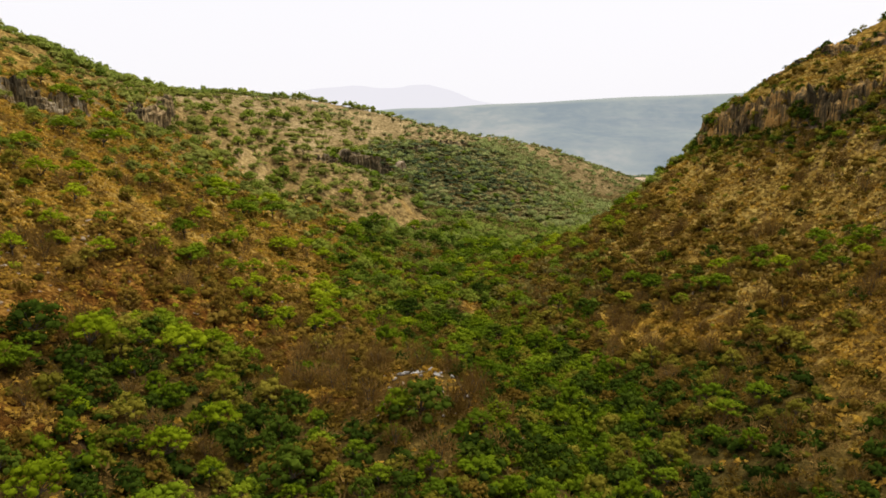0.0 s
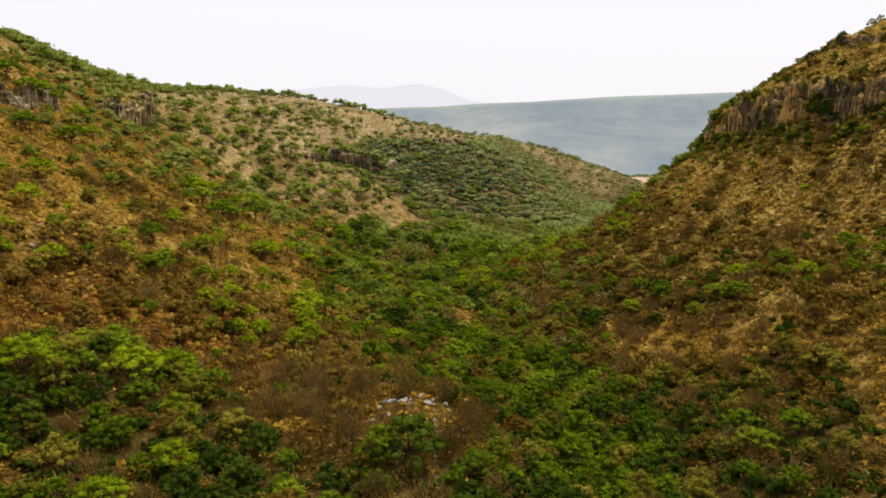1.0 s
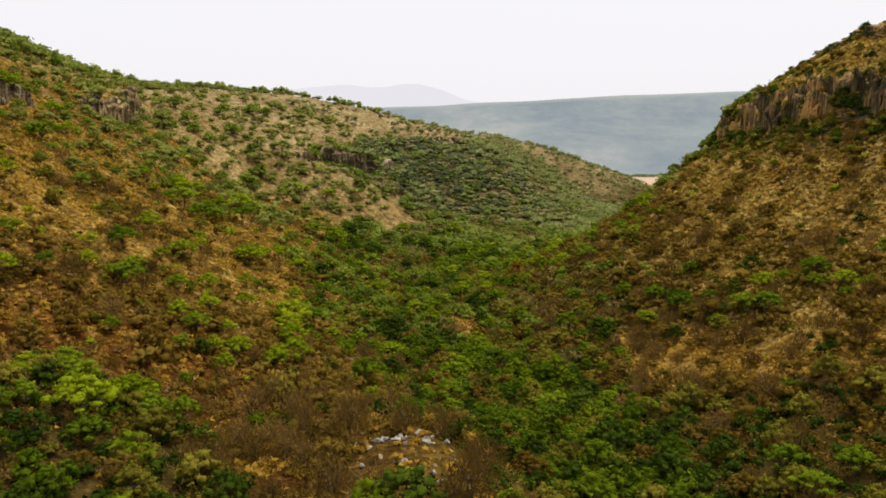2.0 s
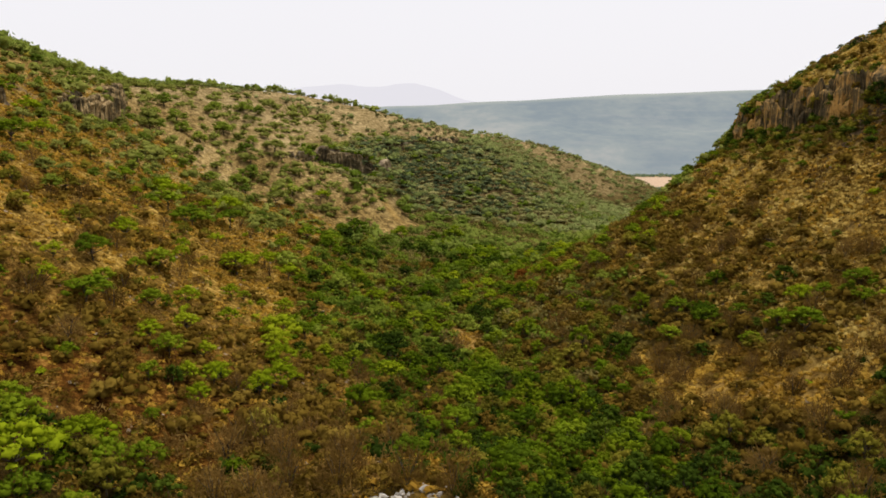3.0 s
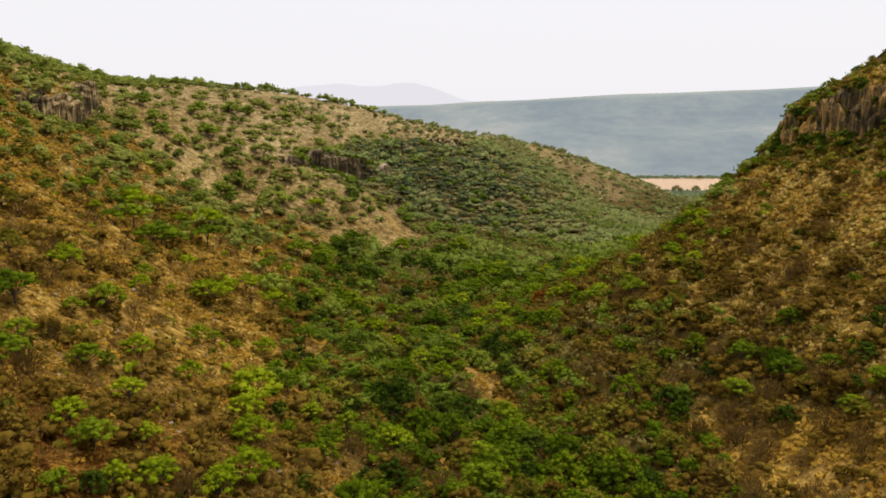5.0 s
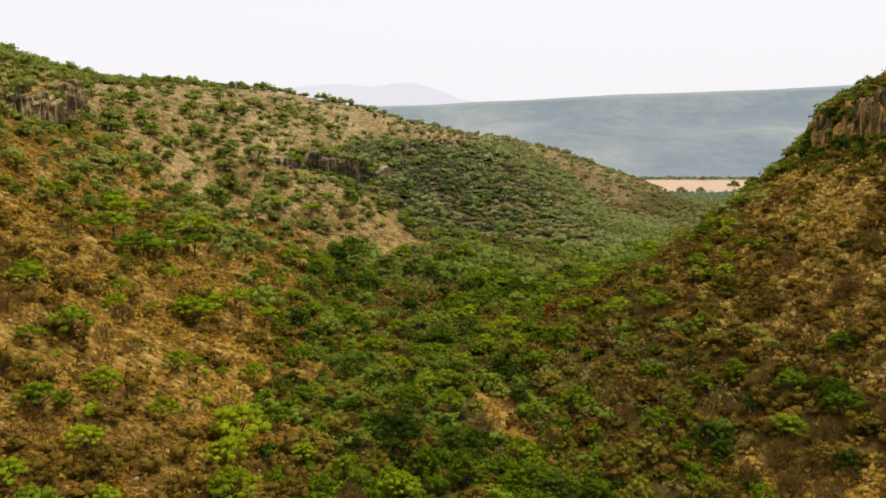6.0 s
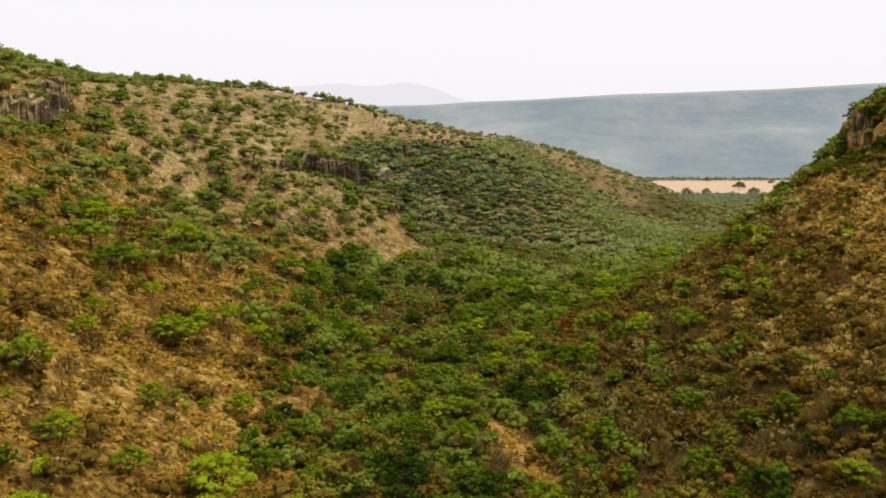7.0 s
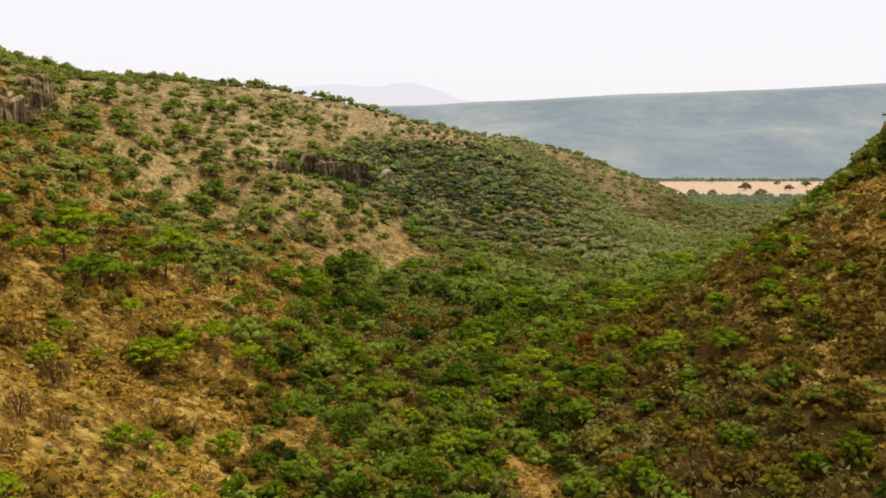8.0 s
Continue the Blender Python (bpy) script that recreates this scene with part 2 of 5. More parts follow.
def plateau_material():
    """Escarpment with blue haze mixed in as emission: blotchy woods, a right side darkened as if turned away, pale
    grass on the brow, faint bands of rock and gullies.
    """
    m, nt, b = material("far_plateau_painted_haze", 1.0, 0.0)
    geo = nt.nodes.new("ShaderNodeNewGeometry")
    sep = nt.nodes.new("ShaderNodeSeparateXYZ")
    nt.links.new(geo.outputs["Position"], sep.inputs[0])
    band = nt.nodes.new("ShaderNodeMapping")
    band.inputs["Scale"].default_value = (0.011, 0.004, 0.16)
    nt.links.new(geo.outputs["Position"], band.inputs["Vector"])
    strata = noise_node(nt, 1.0, 4.0, 0.6, band.outputs[0])
    broad = noise_node(nt, 0.007, 4.0, 0.6, geo.outputs["Position"])
    speck = noise_node(nt, 0.05, 4.0, 0.7, geo.outputs["Position"])
    # right side darkened in the colour, standing for a slope turned away
    side = nt.nodes.new("ShaderNodeMapRange")
    side.inputs["From Min"].default_value = 110
    side.inputs["From Max"].default_value = 300
    nt.links.new(maths(nt, "ADD", sep.outputs["X"], maths(nt, "MULTIPLY", sep.outputs["Z"], 1.3)), side.inputs["Value"])
    wood = maths(nt, "ADD", maths(nt, "MULTIPLY", broad.outputs["Fac"], 1.5), maths(nt, "MULTIPLY", speck.outputs["Fac"], 0.7))
    wood = maths(nt, "SUBTRACT", maths(nt, "ADD", wood, maths(nt, "MULTIPLY", side.outputs[0], 0.32)), 0.72, True)
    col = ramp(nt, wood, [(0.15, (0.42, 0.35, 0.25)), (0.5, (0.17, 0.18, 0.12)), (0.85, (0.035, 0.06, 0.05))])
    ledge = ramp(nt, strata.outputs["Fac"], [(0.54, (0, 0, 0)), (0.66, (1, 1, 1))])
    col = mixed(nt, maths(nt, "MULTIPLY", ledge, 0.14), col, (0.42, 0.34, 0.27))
    brow = nt.nodes.new("ShaderNodeMapRange")
    brow.inputs["From Min"].default_value = 114
    brow.inputs["From Max"].default_value = 121
    nt.links.new(maths(nt, "SUBTRACT", sep.outputs["Z"], maths(nt, "MULTIPLY", sep.outputs["X"], 0.043)), brow.inputs["Value"])
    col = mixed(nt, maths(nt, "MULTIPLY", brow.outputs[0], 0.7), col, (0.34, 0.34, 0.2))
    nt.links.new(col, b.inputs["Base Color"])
    # blue haze painted as emission over a slope that is no lamp
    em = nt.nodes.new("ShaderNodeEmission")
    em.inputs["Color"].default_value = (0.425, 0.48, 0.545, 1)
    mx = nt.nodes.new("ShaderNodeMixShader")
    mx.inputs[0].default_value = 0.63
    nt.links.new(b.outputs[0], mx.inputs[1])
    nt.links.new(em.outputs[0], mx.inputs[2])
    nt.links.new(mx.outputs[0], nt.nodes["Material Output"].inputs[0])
    return m


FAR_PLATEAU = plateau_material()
# nearly all emission: white haze painted over the range
FAR_RANGE = far_material("far_range_painted_haze", (0.12, 0.14, 0.14), (0.2, 0.2, 0.2), (0.83, 0.81, 0.865), 0.965, 0.004)
# distant trees get a share of emission to paint haze over them
FAR_TREES = far_material("far_trees_painted_haze", (0.06, 0.085, 0.03), (0.14, 0.17, 0.06), (0.19, 0.235, 0.16), 0.4, 0.2)

# ---- the lie of the land: cross sections of the valley, looking down it (y), as (x, height) ----
SECTIONS = {}


def section(y, line):
    SECTIONS[y] = np.array(line, float).reshape(-1, 2)


section(40, (-300, 150, -150, 92, -80, 62, -50, 47, -30, 37, -12, 31, 0, 29, 15, 25, 30, 28, 45, 37, 60, 46, 90, 66, 130, 88, 300, 150))
section(90, (-300, 155, -150, 96, -80, 60, -49, 42, -37, 37, -30, 34, -22, 31, -14, 33, -8, 36.5, -2, 39, 3, 37, 9, 31, 16, 25, 24, 24, 36, 29, 48, 35, 70, 50, 95, 68, 130, 92, 300, 150))
section(125, (-300, 160, -150, 100, -100, 76, -70, 58, -50, 45.5, -35, 38, -26, 33, -19, 31, -8, 27.5, 4, 24, 15, 22, 26, 23, 37, 26.5, 45, 30, 54, 37, 70, 49, 88, 64, 93, 72, 130, 98, 300, 155))
section(160, (-300, 165, -160, 103, -110, 80, -80, 60, -60, 49, -46, 40.5, -36, 36, -25, 29.5, -14, 26.5, -5, 23.5, 6, 21.5, 20, 23, 32, 26, 42, 30.5, 50, 36, 57, 40, 70, 50.5, 84, 63, 89, 72, 98, 82, 130, 98, 300, 150))
section(200, (-300, 158, -160, 103, -112, 80, -104, 71, -91, 64, -70, 52, -55, 43, -40, 32, -30, 27.5, -17, 24.5, 0, 23, 8, 20.5, 17, 24, 32, 32, 44, 39.5, 54, 45, 64, 52.5, 74, 60, 79.5, 64.5, 84, 74.5, 95, 84, 120, 97.5, 180, 115, 300, 145))
section(240, (-300, 152, -180, 112, -150, 100, -120, 85, -106, 71, -92, 63, -72, 48, -55, 41, -40, 33, -28, 27, -10, 24, 10, 22, 24, 23.5, 36, 30, 48, 38, 58, 44, 70, 54, 78.5, 61.5, 83, 72, 89, 76, 100, 83, 130, 95, 200, 108, 300, 135))
section(266, (-300, 147, -185, 115, -150, 101, -120, 84, -107, 70, -92, 61, -72, 47, -55, 40, -40, 33, -26, 27, -8, 24, 12, 22, 32, 22, 46, 27, 56, 33, 68, 41.5, 80, 50.5, 90, 59, 98, 68, 115, 79, 150, 86, 300, 110))
section(300, (-300, 142, -190, 112, -150, 97, -140, 92, -118, 80, -111, 76, -104, 69, -95, 64.5, -74, 48, -61, 41, -49, 38, -35, 31, -20, 26.5, 0, 25, 25, 22, 45, 22, 60, 25, 80, 33, 100, 43, 125, 55, 160, 68, 300, 90))
section(345, (-300, 128, -190, 108, -165, 98.5, -147, 90, -118, 79, -100, 73, -81, 66, -61, 59, -40, 51, -20, 42, -8, 32, 8, 28, 42, 22, 62, 21.5, 90, 27, 120, 36, 170, 48, 300, 70))
section(395, (-300, 112, -190, 101, -165, 94, -150, 87, -117, 84, -80, 75, -45, 65, -28, 55, -15, 53, 10, 50, 26, 46.5, 46, 41, 58, 34, 68, 27, 80, 22, 105, 20.5, 130, 24, 170, 34, 300, 60))
section(430, (-300, 106, -190, 98.5, -165, 92, -145, 88, -117, 87.5, -80, 83, -40, 70, -15, 65, 10, 61, 30, 55, 50, 46, 66, 36, 80, 26, 95, 21, 120, 20, 150, 23, 200, 34, 300, 55))
section(475, (-300, 104, -200, 96, -156, 89.5, -117, 89.5, -68, 86.5, -39, 80, -7, 72, 20, 64, 45, 56, 65, 46, 82, 33, 95, 24, 115, 19.5, 145, 19, 190, 24, 300, 45))
section(525, (-300, 92, -150, 82, -80, 75, -20, 68, 36, 64, 60, 60.5, 77, 56.5, 95, 48, 108, 40, 120, 30, 135, 20, 160, 17.5, 210, 19, 300, 32))
section(600, (-300, 70, -100, 60, 0, 54, 70, 51, 100, 48, 115, 45.5, 140, 38, 155, 31, 170, 22, 190, 16, 240, 14, 320, 18))
section(700, (-300, 40, 0, 30, 100, 21, 170, 14, 230, 11.5, 320, 11, 400, 12))
section(800, (-300, 10, 400, 10))

RX = np.arange(-300.0, 401.0, 2.0)
RY = np.arange(-80.0, 821.0, 2.0)


def lay_out():
    ys = sorted(SECTIONS)
    rows = np.array([np.interp(RX, SECTIONS[y][:, 0], SECTIONS[y][:, 1]) for y in ys])
    grid = np.empty((len(RY), len(RX)))
    for j in range(len(RX)):
        grid[:, j] = np.interp(RY, ys, rows[:, j])
    for axis, sigma in ((0, 5.0), (1, 1.6)):
        k = np.exp(-0.5 * (np.arange(-12, 13) / sigma) ** 2)
        k /= k.sum()
        grid = np.apply_along_axis(lambda v: np.convolve(np.pad(v, 12, mode="edge"), k, "valid"), axis, grid)
    return grid


RELIEF = lay_out()
_rng = np.random.RandomState(7)
_LATTICE = _rng.rand(256, 256)


def value_noise(x, y):
    """Smooth noise in -1 to 1 on a unit lattice."""
    x, y = np.asarray(x, float), np.asarray(y, float)
    xi, yi = np.floor(x).astype(int), np.floor(y).astype(int)
    u, v = x - xi, y - yi
    u, v = u * u * (3 - 2 * u), v * v * (3 - 2 * v)
    a, b = _LATTICE[yi % 256, xi % 256], _LATTICE[yi % 256, (xi + 1) % 256]
    c, d = _LATTICE[(yi + 1) % 256, xi % 256], _LATTICE[(yi + 1) % 256, (xi + 1) % 256]
    return 2 * ((a * (1 - u) + b * u) * (1 - v) + (c * (1 - u) + d * u) * v) - 1


def smooth(a, b, v):
    t = np.clip((np.asarray(v, float) - a) / (b - a), 0, 1)
    return t * t * (3 - 2 * t)


# cliff lines on the hillsides: x along y, the side of the drop (+1: the ground rises with x), step and reach along y
CLIFF_LINES = {
    "right": ((150, 178, 200, 222, 240, 251, 258), (92, 86, 82, 80.2, 81, 85.5, 93), 1, 5.5),
    "crest": ((165, 196, 218, 238), (106, 101, 100, 98), 1, 1.6),
    "left_near": ((186, 203, 217, 232), (-107.5, -107.5, -106.5, -107.5), -1, 3.2),
    "left_low": ((264, 280, 290, 298), (-107, -106, -105.5, -108), -1, 9.5),
    "left_high": ((301, 311, 322), (-109, -110.5, -113), -1, 9.0),
}
# the same across the valley, on the far hill: y along x, the ground rising with y
CROSS_CLIFFS = {
    "far_wall": ((-46, -40, -34, -29, -26), (354, 358, 361, 363, 364), 11.0),
    "far_step": ((-56, -52, -48), (342, 344, 347), 3.0),
    "far_ledge": ((-21, -14, -8), (404, 408, 414), 3.5),
    "far_overhang": ((-3, 6, 15), (427, 431, 436), 3.5),
}


def cliff_step(x, y):
    """A sharp drop along each cliff line, paid back over the slope above and below it."""
    z = 0 * x
    for ys, xs, side, step in CLIFF_LINES.values():
        d = (x - np.interp(y, ys, xs)) * side
        on = smooth(ys[0] - 4, ys[0] + 3, y) * (1 - smooth(ys[-1] - 3, ys[-1] + 4, y))
        ragged = np.clip(0.75 + 0.6 * value_noise(y / 8 + ys[0], 0.3 + 0 * y), 0.1, 1.2)
        z = z + on * step * ragged * (smooth(-0.7, 0.7, d) - smooth(-13, 13, d))
    for xs, ys, step in CROSS_CLIFFS.values():
        d = y - np.interp(x, xs, ys)
        on = smooth(xs[0] - 4, xs[0] + 2, x) * (1 - smooth(xs[-1] - 2, xs[-1] + 3, x))
        z = z + on * step * (0.8 + 0.3 * value_noise(x / 6 + ys[0], 0.7 + 0 * x)) * (smooth(-1.0, 1.0, d) - smooth(-18, 18, d))
    return z


def land(x, y):
    """Height of the ground."""
    x, y = np.asarray(x, float), np.asarray(y, float)
    gx = np.clip((x - RX[0]) / 2.0, 0, len(RX) - 1.001)
    gy = np.clip((y - RY[0]) / 2.0, 0, len(RY) - 1.001)
    i, j = gx.astype(int), gy.astype(int)
    u, v = gx - i, gy - j
    z = (RELIEF[j, i] * (1 - u) + RELIEF[j, i + 1] * u) * (1 - v) + (RELIEF[j + 1, i] * (1 - u) + RELIEF[j + 1, i + 1] * u) * v
    z = z + cliff_step(x, y)
    hill = smooth(24, 40, z)
    wild = 1 - smooth(680, 780, y)
    z = z + wild * (0.35 + 0.65 * hill) * (1.1 * value_noise(x / 17, y / 13) + 0.55 * value_noise(x / 6.3 + 40, y / 5.1))
    z = z + wild * (0.34 * value_noise(x / 2.3 + 9, y / 2.1) + 0.2 * value_noise(x / 1.3, y / 1.3 + 77))
    return z


def axis_x(y):
    """Where the bed of the valley runs."""
    return np.interp(y, (40, 130, 180, 230, 300, 350, 400, 500, 600, 700, 800), (18, 14, 8, 14, 28, 48, 85, 128, 190, 230, 280))


def spaced(lo, hi, fine_lo, fine_hi, step, grow):
    mid = list(np.arange(fine_lo, fine_hi + 0.01, step))
    up, down, s = [], [], step
    v = mid[-1]
    while v < hi:
        s *= grow
        v += s
        up.append(v)
    v, s = mid[0], step
    while v > lo:
        s *= grow
        v -= s
        down.append(v)
    return np.array(down[::-1] + mid + up)


def mesh_from(name, verts, faces, mat, smooth_shade=False):
    """verts: n x 3; faces: m x k, all of one size."""
    verts, faces = np.asarray(verts, np.float32), np.asarray(faces, np.int32)
    me = bpy.data.meshes.new(name)
    k = faces.shape[1]
    me.vertices.add(len(verts))
    me.vertices.foreach_set("co", verts.ravel())
    me.loops.add(faces.size)
    me.loops.foreach_set("vertex_index", faces.ravel())
    me.polygons.add(len(faces))
    me.polygons.foreach_set("loop_start", np.arange(0, faces.size, k, dtype=np.int32))
    me.polygons.foreach_set("use_smooth", np.full(len(faces), smooth_shade))
    me.update(calc_edges=True)
    me.materials.append(mat)
    return me


def grid_faces(nx, ny):
    a = (np.arange(ny - 1)[:, None] * nx + np.arange(nx - 1)[None, :]).ravel()
    return np.stack((a, a + 1, a + nx + 1, a + nx), 1)


def thicket(x, y):
    """How far woody cover has closed over the ground, 0 to 1."""
    z = land(x, y)
    bed = np.interp(y, (40, 200, 345, 475, 600, 800), (25, 22, 22, 20, 15, 10))
    off = x - axis_x(y)
    rise = z - bed
    top = np.where(off < 0, 6.4, 12.0) + 3.5 * value_noise(x / 14 + 5, y / 14)
    low = 1 - smooth(top - 3, top + 3, rise)
    north = smooth(325, 350, y) * smooth(-45, -15, x) * (1 - smooth(58, 66, z))
    near = 0.9 * (1 - smooth(98, 108, y + 0.25 * (x + 20))) * smooth(-50, -40, x + (85 - y) * 0.25) * (1 - smooth(30, 60, x))
    return np.clip(np.maximum(np.maximum(low, near), 0.85 * north), 0, 1) * (1 - smooth(760, 800, y))


def bell(x, y, cx, cy, rx, ry):
    return np.exp(-((x - cx) / rx) ** 2 - ((y - cy) / ry) ** 2)


def clearing(x, y):
    """Open dry grass: on the flank right of the stream bed, and on the stony hump."""
    return np.clip(1.3 * bell(x, y, -39, 67, 6, 8) + 1.7 * bell(x + (y - 137) * 0.45, y, 42.5, 137, 7, 19) + 1.3 * bell(x + (y - 93) * 0.4, y, -15.5, 93, 2.6, 7) + 0.55 * bell(x, y, -6, 88, 10, 6.5) + 1.5 * bell(x - (186 - y) * 0.12, y, 7.0, 183, 3.8, 17), 0, 1)


def hump(x, y):
    """The stony, brown-scrubbed hump, bare of green trees."""
    u, w = x + 7.5, y - 90
    return 1 - smooth(0.75, 1.15, np.sqrt((u / 17) ** 2 + ((w + 0.45 * u) / 12.5) ** 2))


def stony(x, y):
    """Boulder-strewn ground on the hump, almost bare of scrub."""
    return 1 - smooth(0.7, 1.1, np.sqrt(((x + 2.5) / 7) ** 2 + ((y - 88.5) / 8.5) ** 2))


def stream_wood(x, y):
    """The close green wood along the stream bed before the valley bends."""
    mid = np.interp(y, (60, 75, 100, 118, 136, 150, 165), (9, 13, 19, 19.5, 17, 13, 8))
    return np.exp(-((x - mid) / 8.5) ** 4) * smooth(56, 66, y) * (1 - smooth(160, 180, y))


def brown(x, y):
    """Where leafless thicket prevails over green."""
    flank = (smooth(3, 12, x - axis_x(y)) * smooth(150, 175, y) + 0.85 * smooth(10, 24, x - axis_x(y)) * (1 - smooth(150, 175, y))) * (1 - smooth(250, 285, y)) * (1 - smooth(40, 50, land(x, y)))
    hump_scrub = 1.3 * bell(x, y, -6, 95, 16, 15) + 0.8 * bell(x, y, 40, 95, 14, 22)
    island = bell(x, y, -11, 266, 8, 30) + 0.6 * bell(x, y, 28, 330, 16, 20)
    hump_scrub = hump_scrub + 0.9 * bell(x, y, -41, 127, 7, 6) + 0.7 * bell(x, y, -33, 111, 9, 7)
    hump_scrub = hump_scrub + 0.9 * hump(x, y) + 1.0 * bell(x, y, -13, 120, 11, 11)
    speck = smooth(0.25, 0.6, value_noise(x / 9 + 3, y / 9))
    return np.clip(1.1 * flank + hump_scrub + 1.1 * island + 0.55 * speck, 0, 1) * (1 - stream_wood(x, y))


def scrubby(x, y):
    """The overgrown, shaded flank of the far hill."""
    return smooth(340, 352, y) * smooth(-46, -30, x) * (1 - smooth(58, 63, land(x, y)))


def build_ground():
    xs = spaced(-5200, 5200, -130, 130, 1.6, 1.06)
    ys = spaced(-900, 5200, 56, 330, 1.6, 1.03)
    X, Y = np.meshgrid(xs, ys)
    Z = land(X, Y)
    me = mesh_from("ground", np.stack((X.ravel(), Y.ravel(), Z.ravel()), 1), grid_faces(len(xs), len(ys)), GROUND, True)
    cover = np.zeros((X.size, 4), np.float32)
    x, y = X.ravel(), Y.ravel()
    cover[:, 0] = thicket(x, y) * (1 - 0.9 * clearing(x, y)) * (1 - smooth(325, 345, y) * smooth(26, 32, Z.ravel()) * (1 - 0.5 * scrubby(x, y) * (0.3 + 0.7 * smooth(-0.2, 0.4, value_noise(x / 13 + 17, y / 19)))))
    cover[:, 3] = np.clip((1 - smooth(114, 150, y + 8 * value_noise(x / 9, y / 9))) * (1 - smooth(-6, 8, x)) * smooth(-64, -46, x) + 0.15 * (1 - smooth(190, 250, y)) * (1 - smooth(-20, 0, x)), 0, 1)
    bare = 0.75 * np.maximum(bell(x, y, -47, 166, 5, 3.5), np.maximum(bell(x, y, -60, 162, 4, 3), bell(x, y, -40, 148, 3, 2)))
    cover[:, 1] = smooth(775, 800, y) * smooth(90, 130, x) * (1 - smooth(1026, 1034, y))
    wash = np.exp(-((x - (7.0 + (186 - y) * 0.12)) / 1.9) ** 2) * smooth(164, 170, y) * (1 - smooth(196, 202, y))
    patch = np.maximum(bell(x, y, -14.5, 237, 2.4, 4.5), bell(x, y, -13.5, 214, 2.6, 3.5))
    scree = 0.7 * np.exp(-(((x + 17 + (y - 331) * 0.5) / 1.7) ** 2)) * smooth(318, 326, y) * (1 - smooth(345, 354, y))
    scree = np.maximum(scree, np.exp(-(((x - 28 - (402 - y) * 0.24) / 2.2) ** 2)) * smooth(384, 392, y) * (1 - smooth(404, 410, y)))
    scree = np.maximum(scree, np.exp(-(((x - 44 - (417 - y) * 0.3) / 1.8) ** 2)) * smooth(400, 406, y) * (1 - smooth(420, 426, y)))
    scree = np.maximum(scree, np.exp(-((x + 20) / 4.0) ** 2 - ((y - 389) / 4.5) ** 2))
    cover[:, 2] = np.clip(np.maximum(np.maximum(np.maximum(wash, patch), 0.9 * scree), 1.1 * np.maximum(bare, 0.55 * bell(x + (y - 137) * 0.45, y, 42.5, 137, 7, 19))), 0, 1)
    at = me.color_attributes.new("cover", "FLOAT_COLOR", "POINT")
    at.data.foreach_set("color", cover.ravel())
    tagged(new("ground", me), "dry grassy hillsides falling to a wooded valley floor", "ground", kind="structure")


build_ground()


def build_backdrop():
    xs = np.arange(-2600, 4200, 26.0)
    ys = np.concatenate((np.arange(1040, 1560, 8.0), np.arange(1560, 3400, 120.0)))
    X, Y = np.meshgrid(xs, ys)
    crest = 121 + 0.043 * X + 0.008 * np.maximum(X - 170, 0) + 3 * value_noise(X / 300, Y / 900 + 3) + 1.6 * value_noise(X / 90, 0 * Y)
    foot = 1045 + 40 * value_noise(X / 300, 2.5 + 0 * Y)
    t = np.clip((Y - foot) / (1500 - foot), 0, 1)
    prof = 0.42 * smooth(0, 0.42, t) + 0.25 * t + 0.33 * smooth(0.55, 0.98, t)
    gully = np.sin(np.pi * t) * (15 * np.abs(value_noise(X / 150, Y / 500)) + 5 * value_noise(X / 60, Y / 160))
    Z = 6 + (crest - 6) * prof - gully
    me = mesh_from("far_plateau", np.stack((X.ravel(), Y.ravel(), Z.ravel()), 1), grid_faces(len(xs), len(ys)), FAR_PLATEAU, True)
    tagged(new("backdrop_plateau", me), "long flat-topped escarpment with pale blue haze painted in", "plateau", kind="structure")
    xs = np.arange(-2200, 1800, 40.0)
    ys = np.arange(3900, 4700, 50.0)
    X, Y = np.meshgrid(xs, ys)
    line = np.interp(X, (-2200, -900, -700, -520, -380, -230, -90, 60, 180, 420, 1800), (230, 310, 333, 352, 338, 344, 352, 320, 270, 235, 180))
    Z = (line + 7 * value_noise(X / 90, Y / 300)) * smooth(3880, 4450, Y)
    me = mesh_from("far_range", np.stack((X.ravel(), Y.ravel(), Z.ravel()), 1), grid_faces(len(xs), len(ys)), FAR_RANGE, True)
    tagged(new("backdrop_range", me), "faint mountain range almost lost in painted white haze", "mountains", kind="structure")


build_backdrop()

# ---- plants ----
def part(name, me, parent, label=""):
    ob = new(name, me)
    ob.parent = parent
    if label:
        ob["label"] = label
    return ob


def leaf_fans(points, normals, size, rng, tilt=0.6):
    """One small leaf clump (a triangle, facing outwards) at each point. Returns corners and shading normals."""
    n = len(points)
    base = normals / (np.linalg.norm(normals, axis=1)[:, None] + 1e-9)
    nn = base + tilt * rng.normal(size=(n, 3))
    nn /= np.linalg.norm(nn, axis=1)[:, None]
    a = np.cross(nn, rng.normal(size=(n, 3)))
    a /= np.linalg.norm(a, axis=1)[:, None]
    b = np.cross(nn, a)
    s = (size * rng.uniform(0.6, 1.35, n))[:, None]
    v = np.stack((points - a * s - b * s * 0.55, points + a * s * rng.uniform(0.6, 1.1, (n, 1)) - b * s * 0.6, points + b * s * 1.05 + a * s * rng.uniform(-0.4, 0.4, (n, 1))), 1)
    shade = base + 0.14 * nn
    shade /= np.linalg.norm(shade, axis=1)[:, None]
    return v.reshape(-1, 3), np.repeat(shade, 3, axis=0)


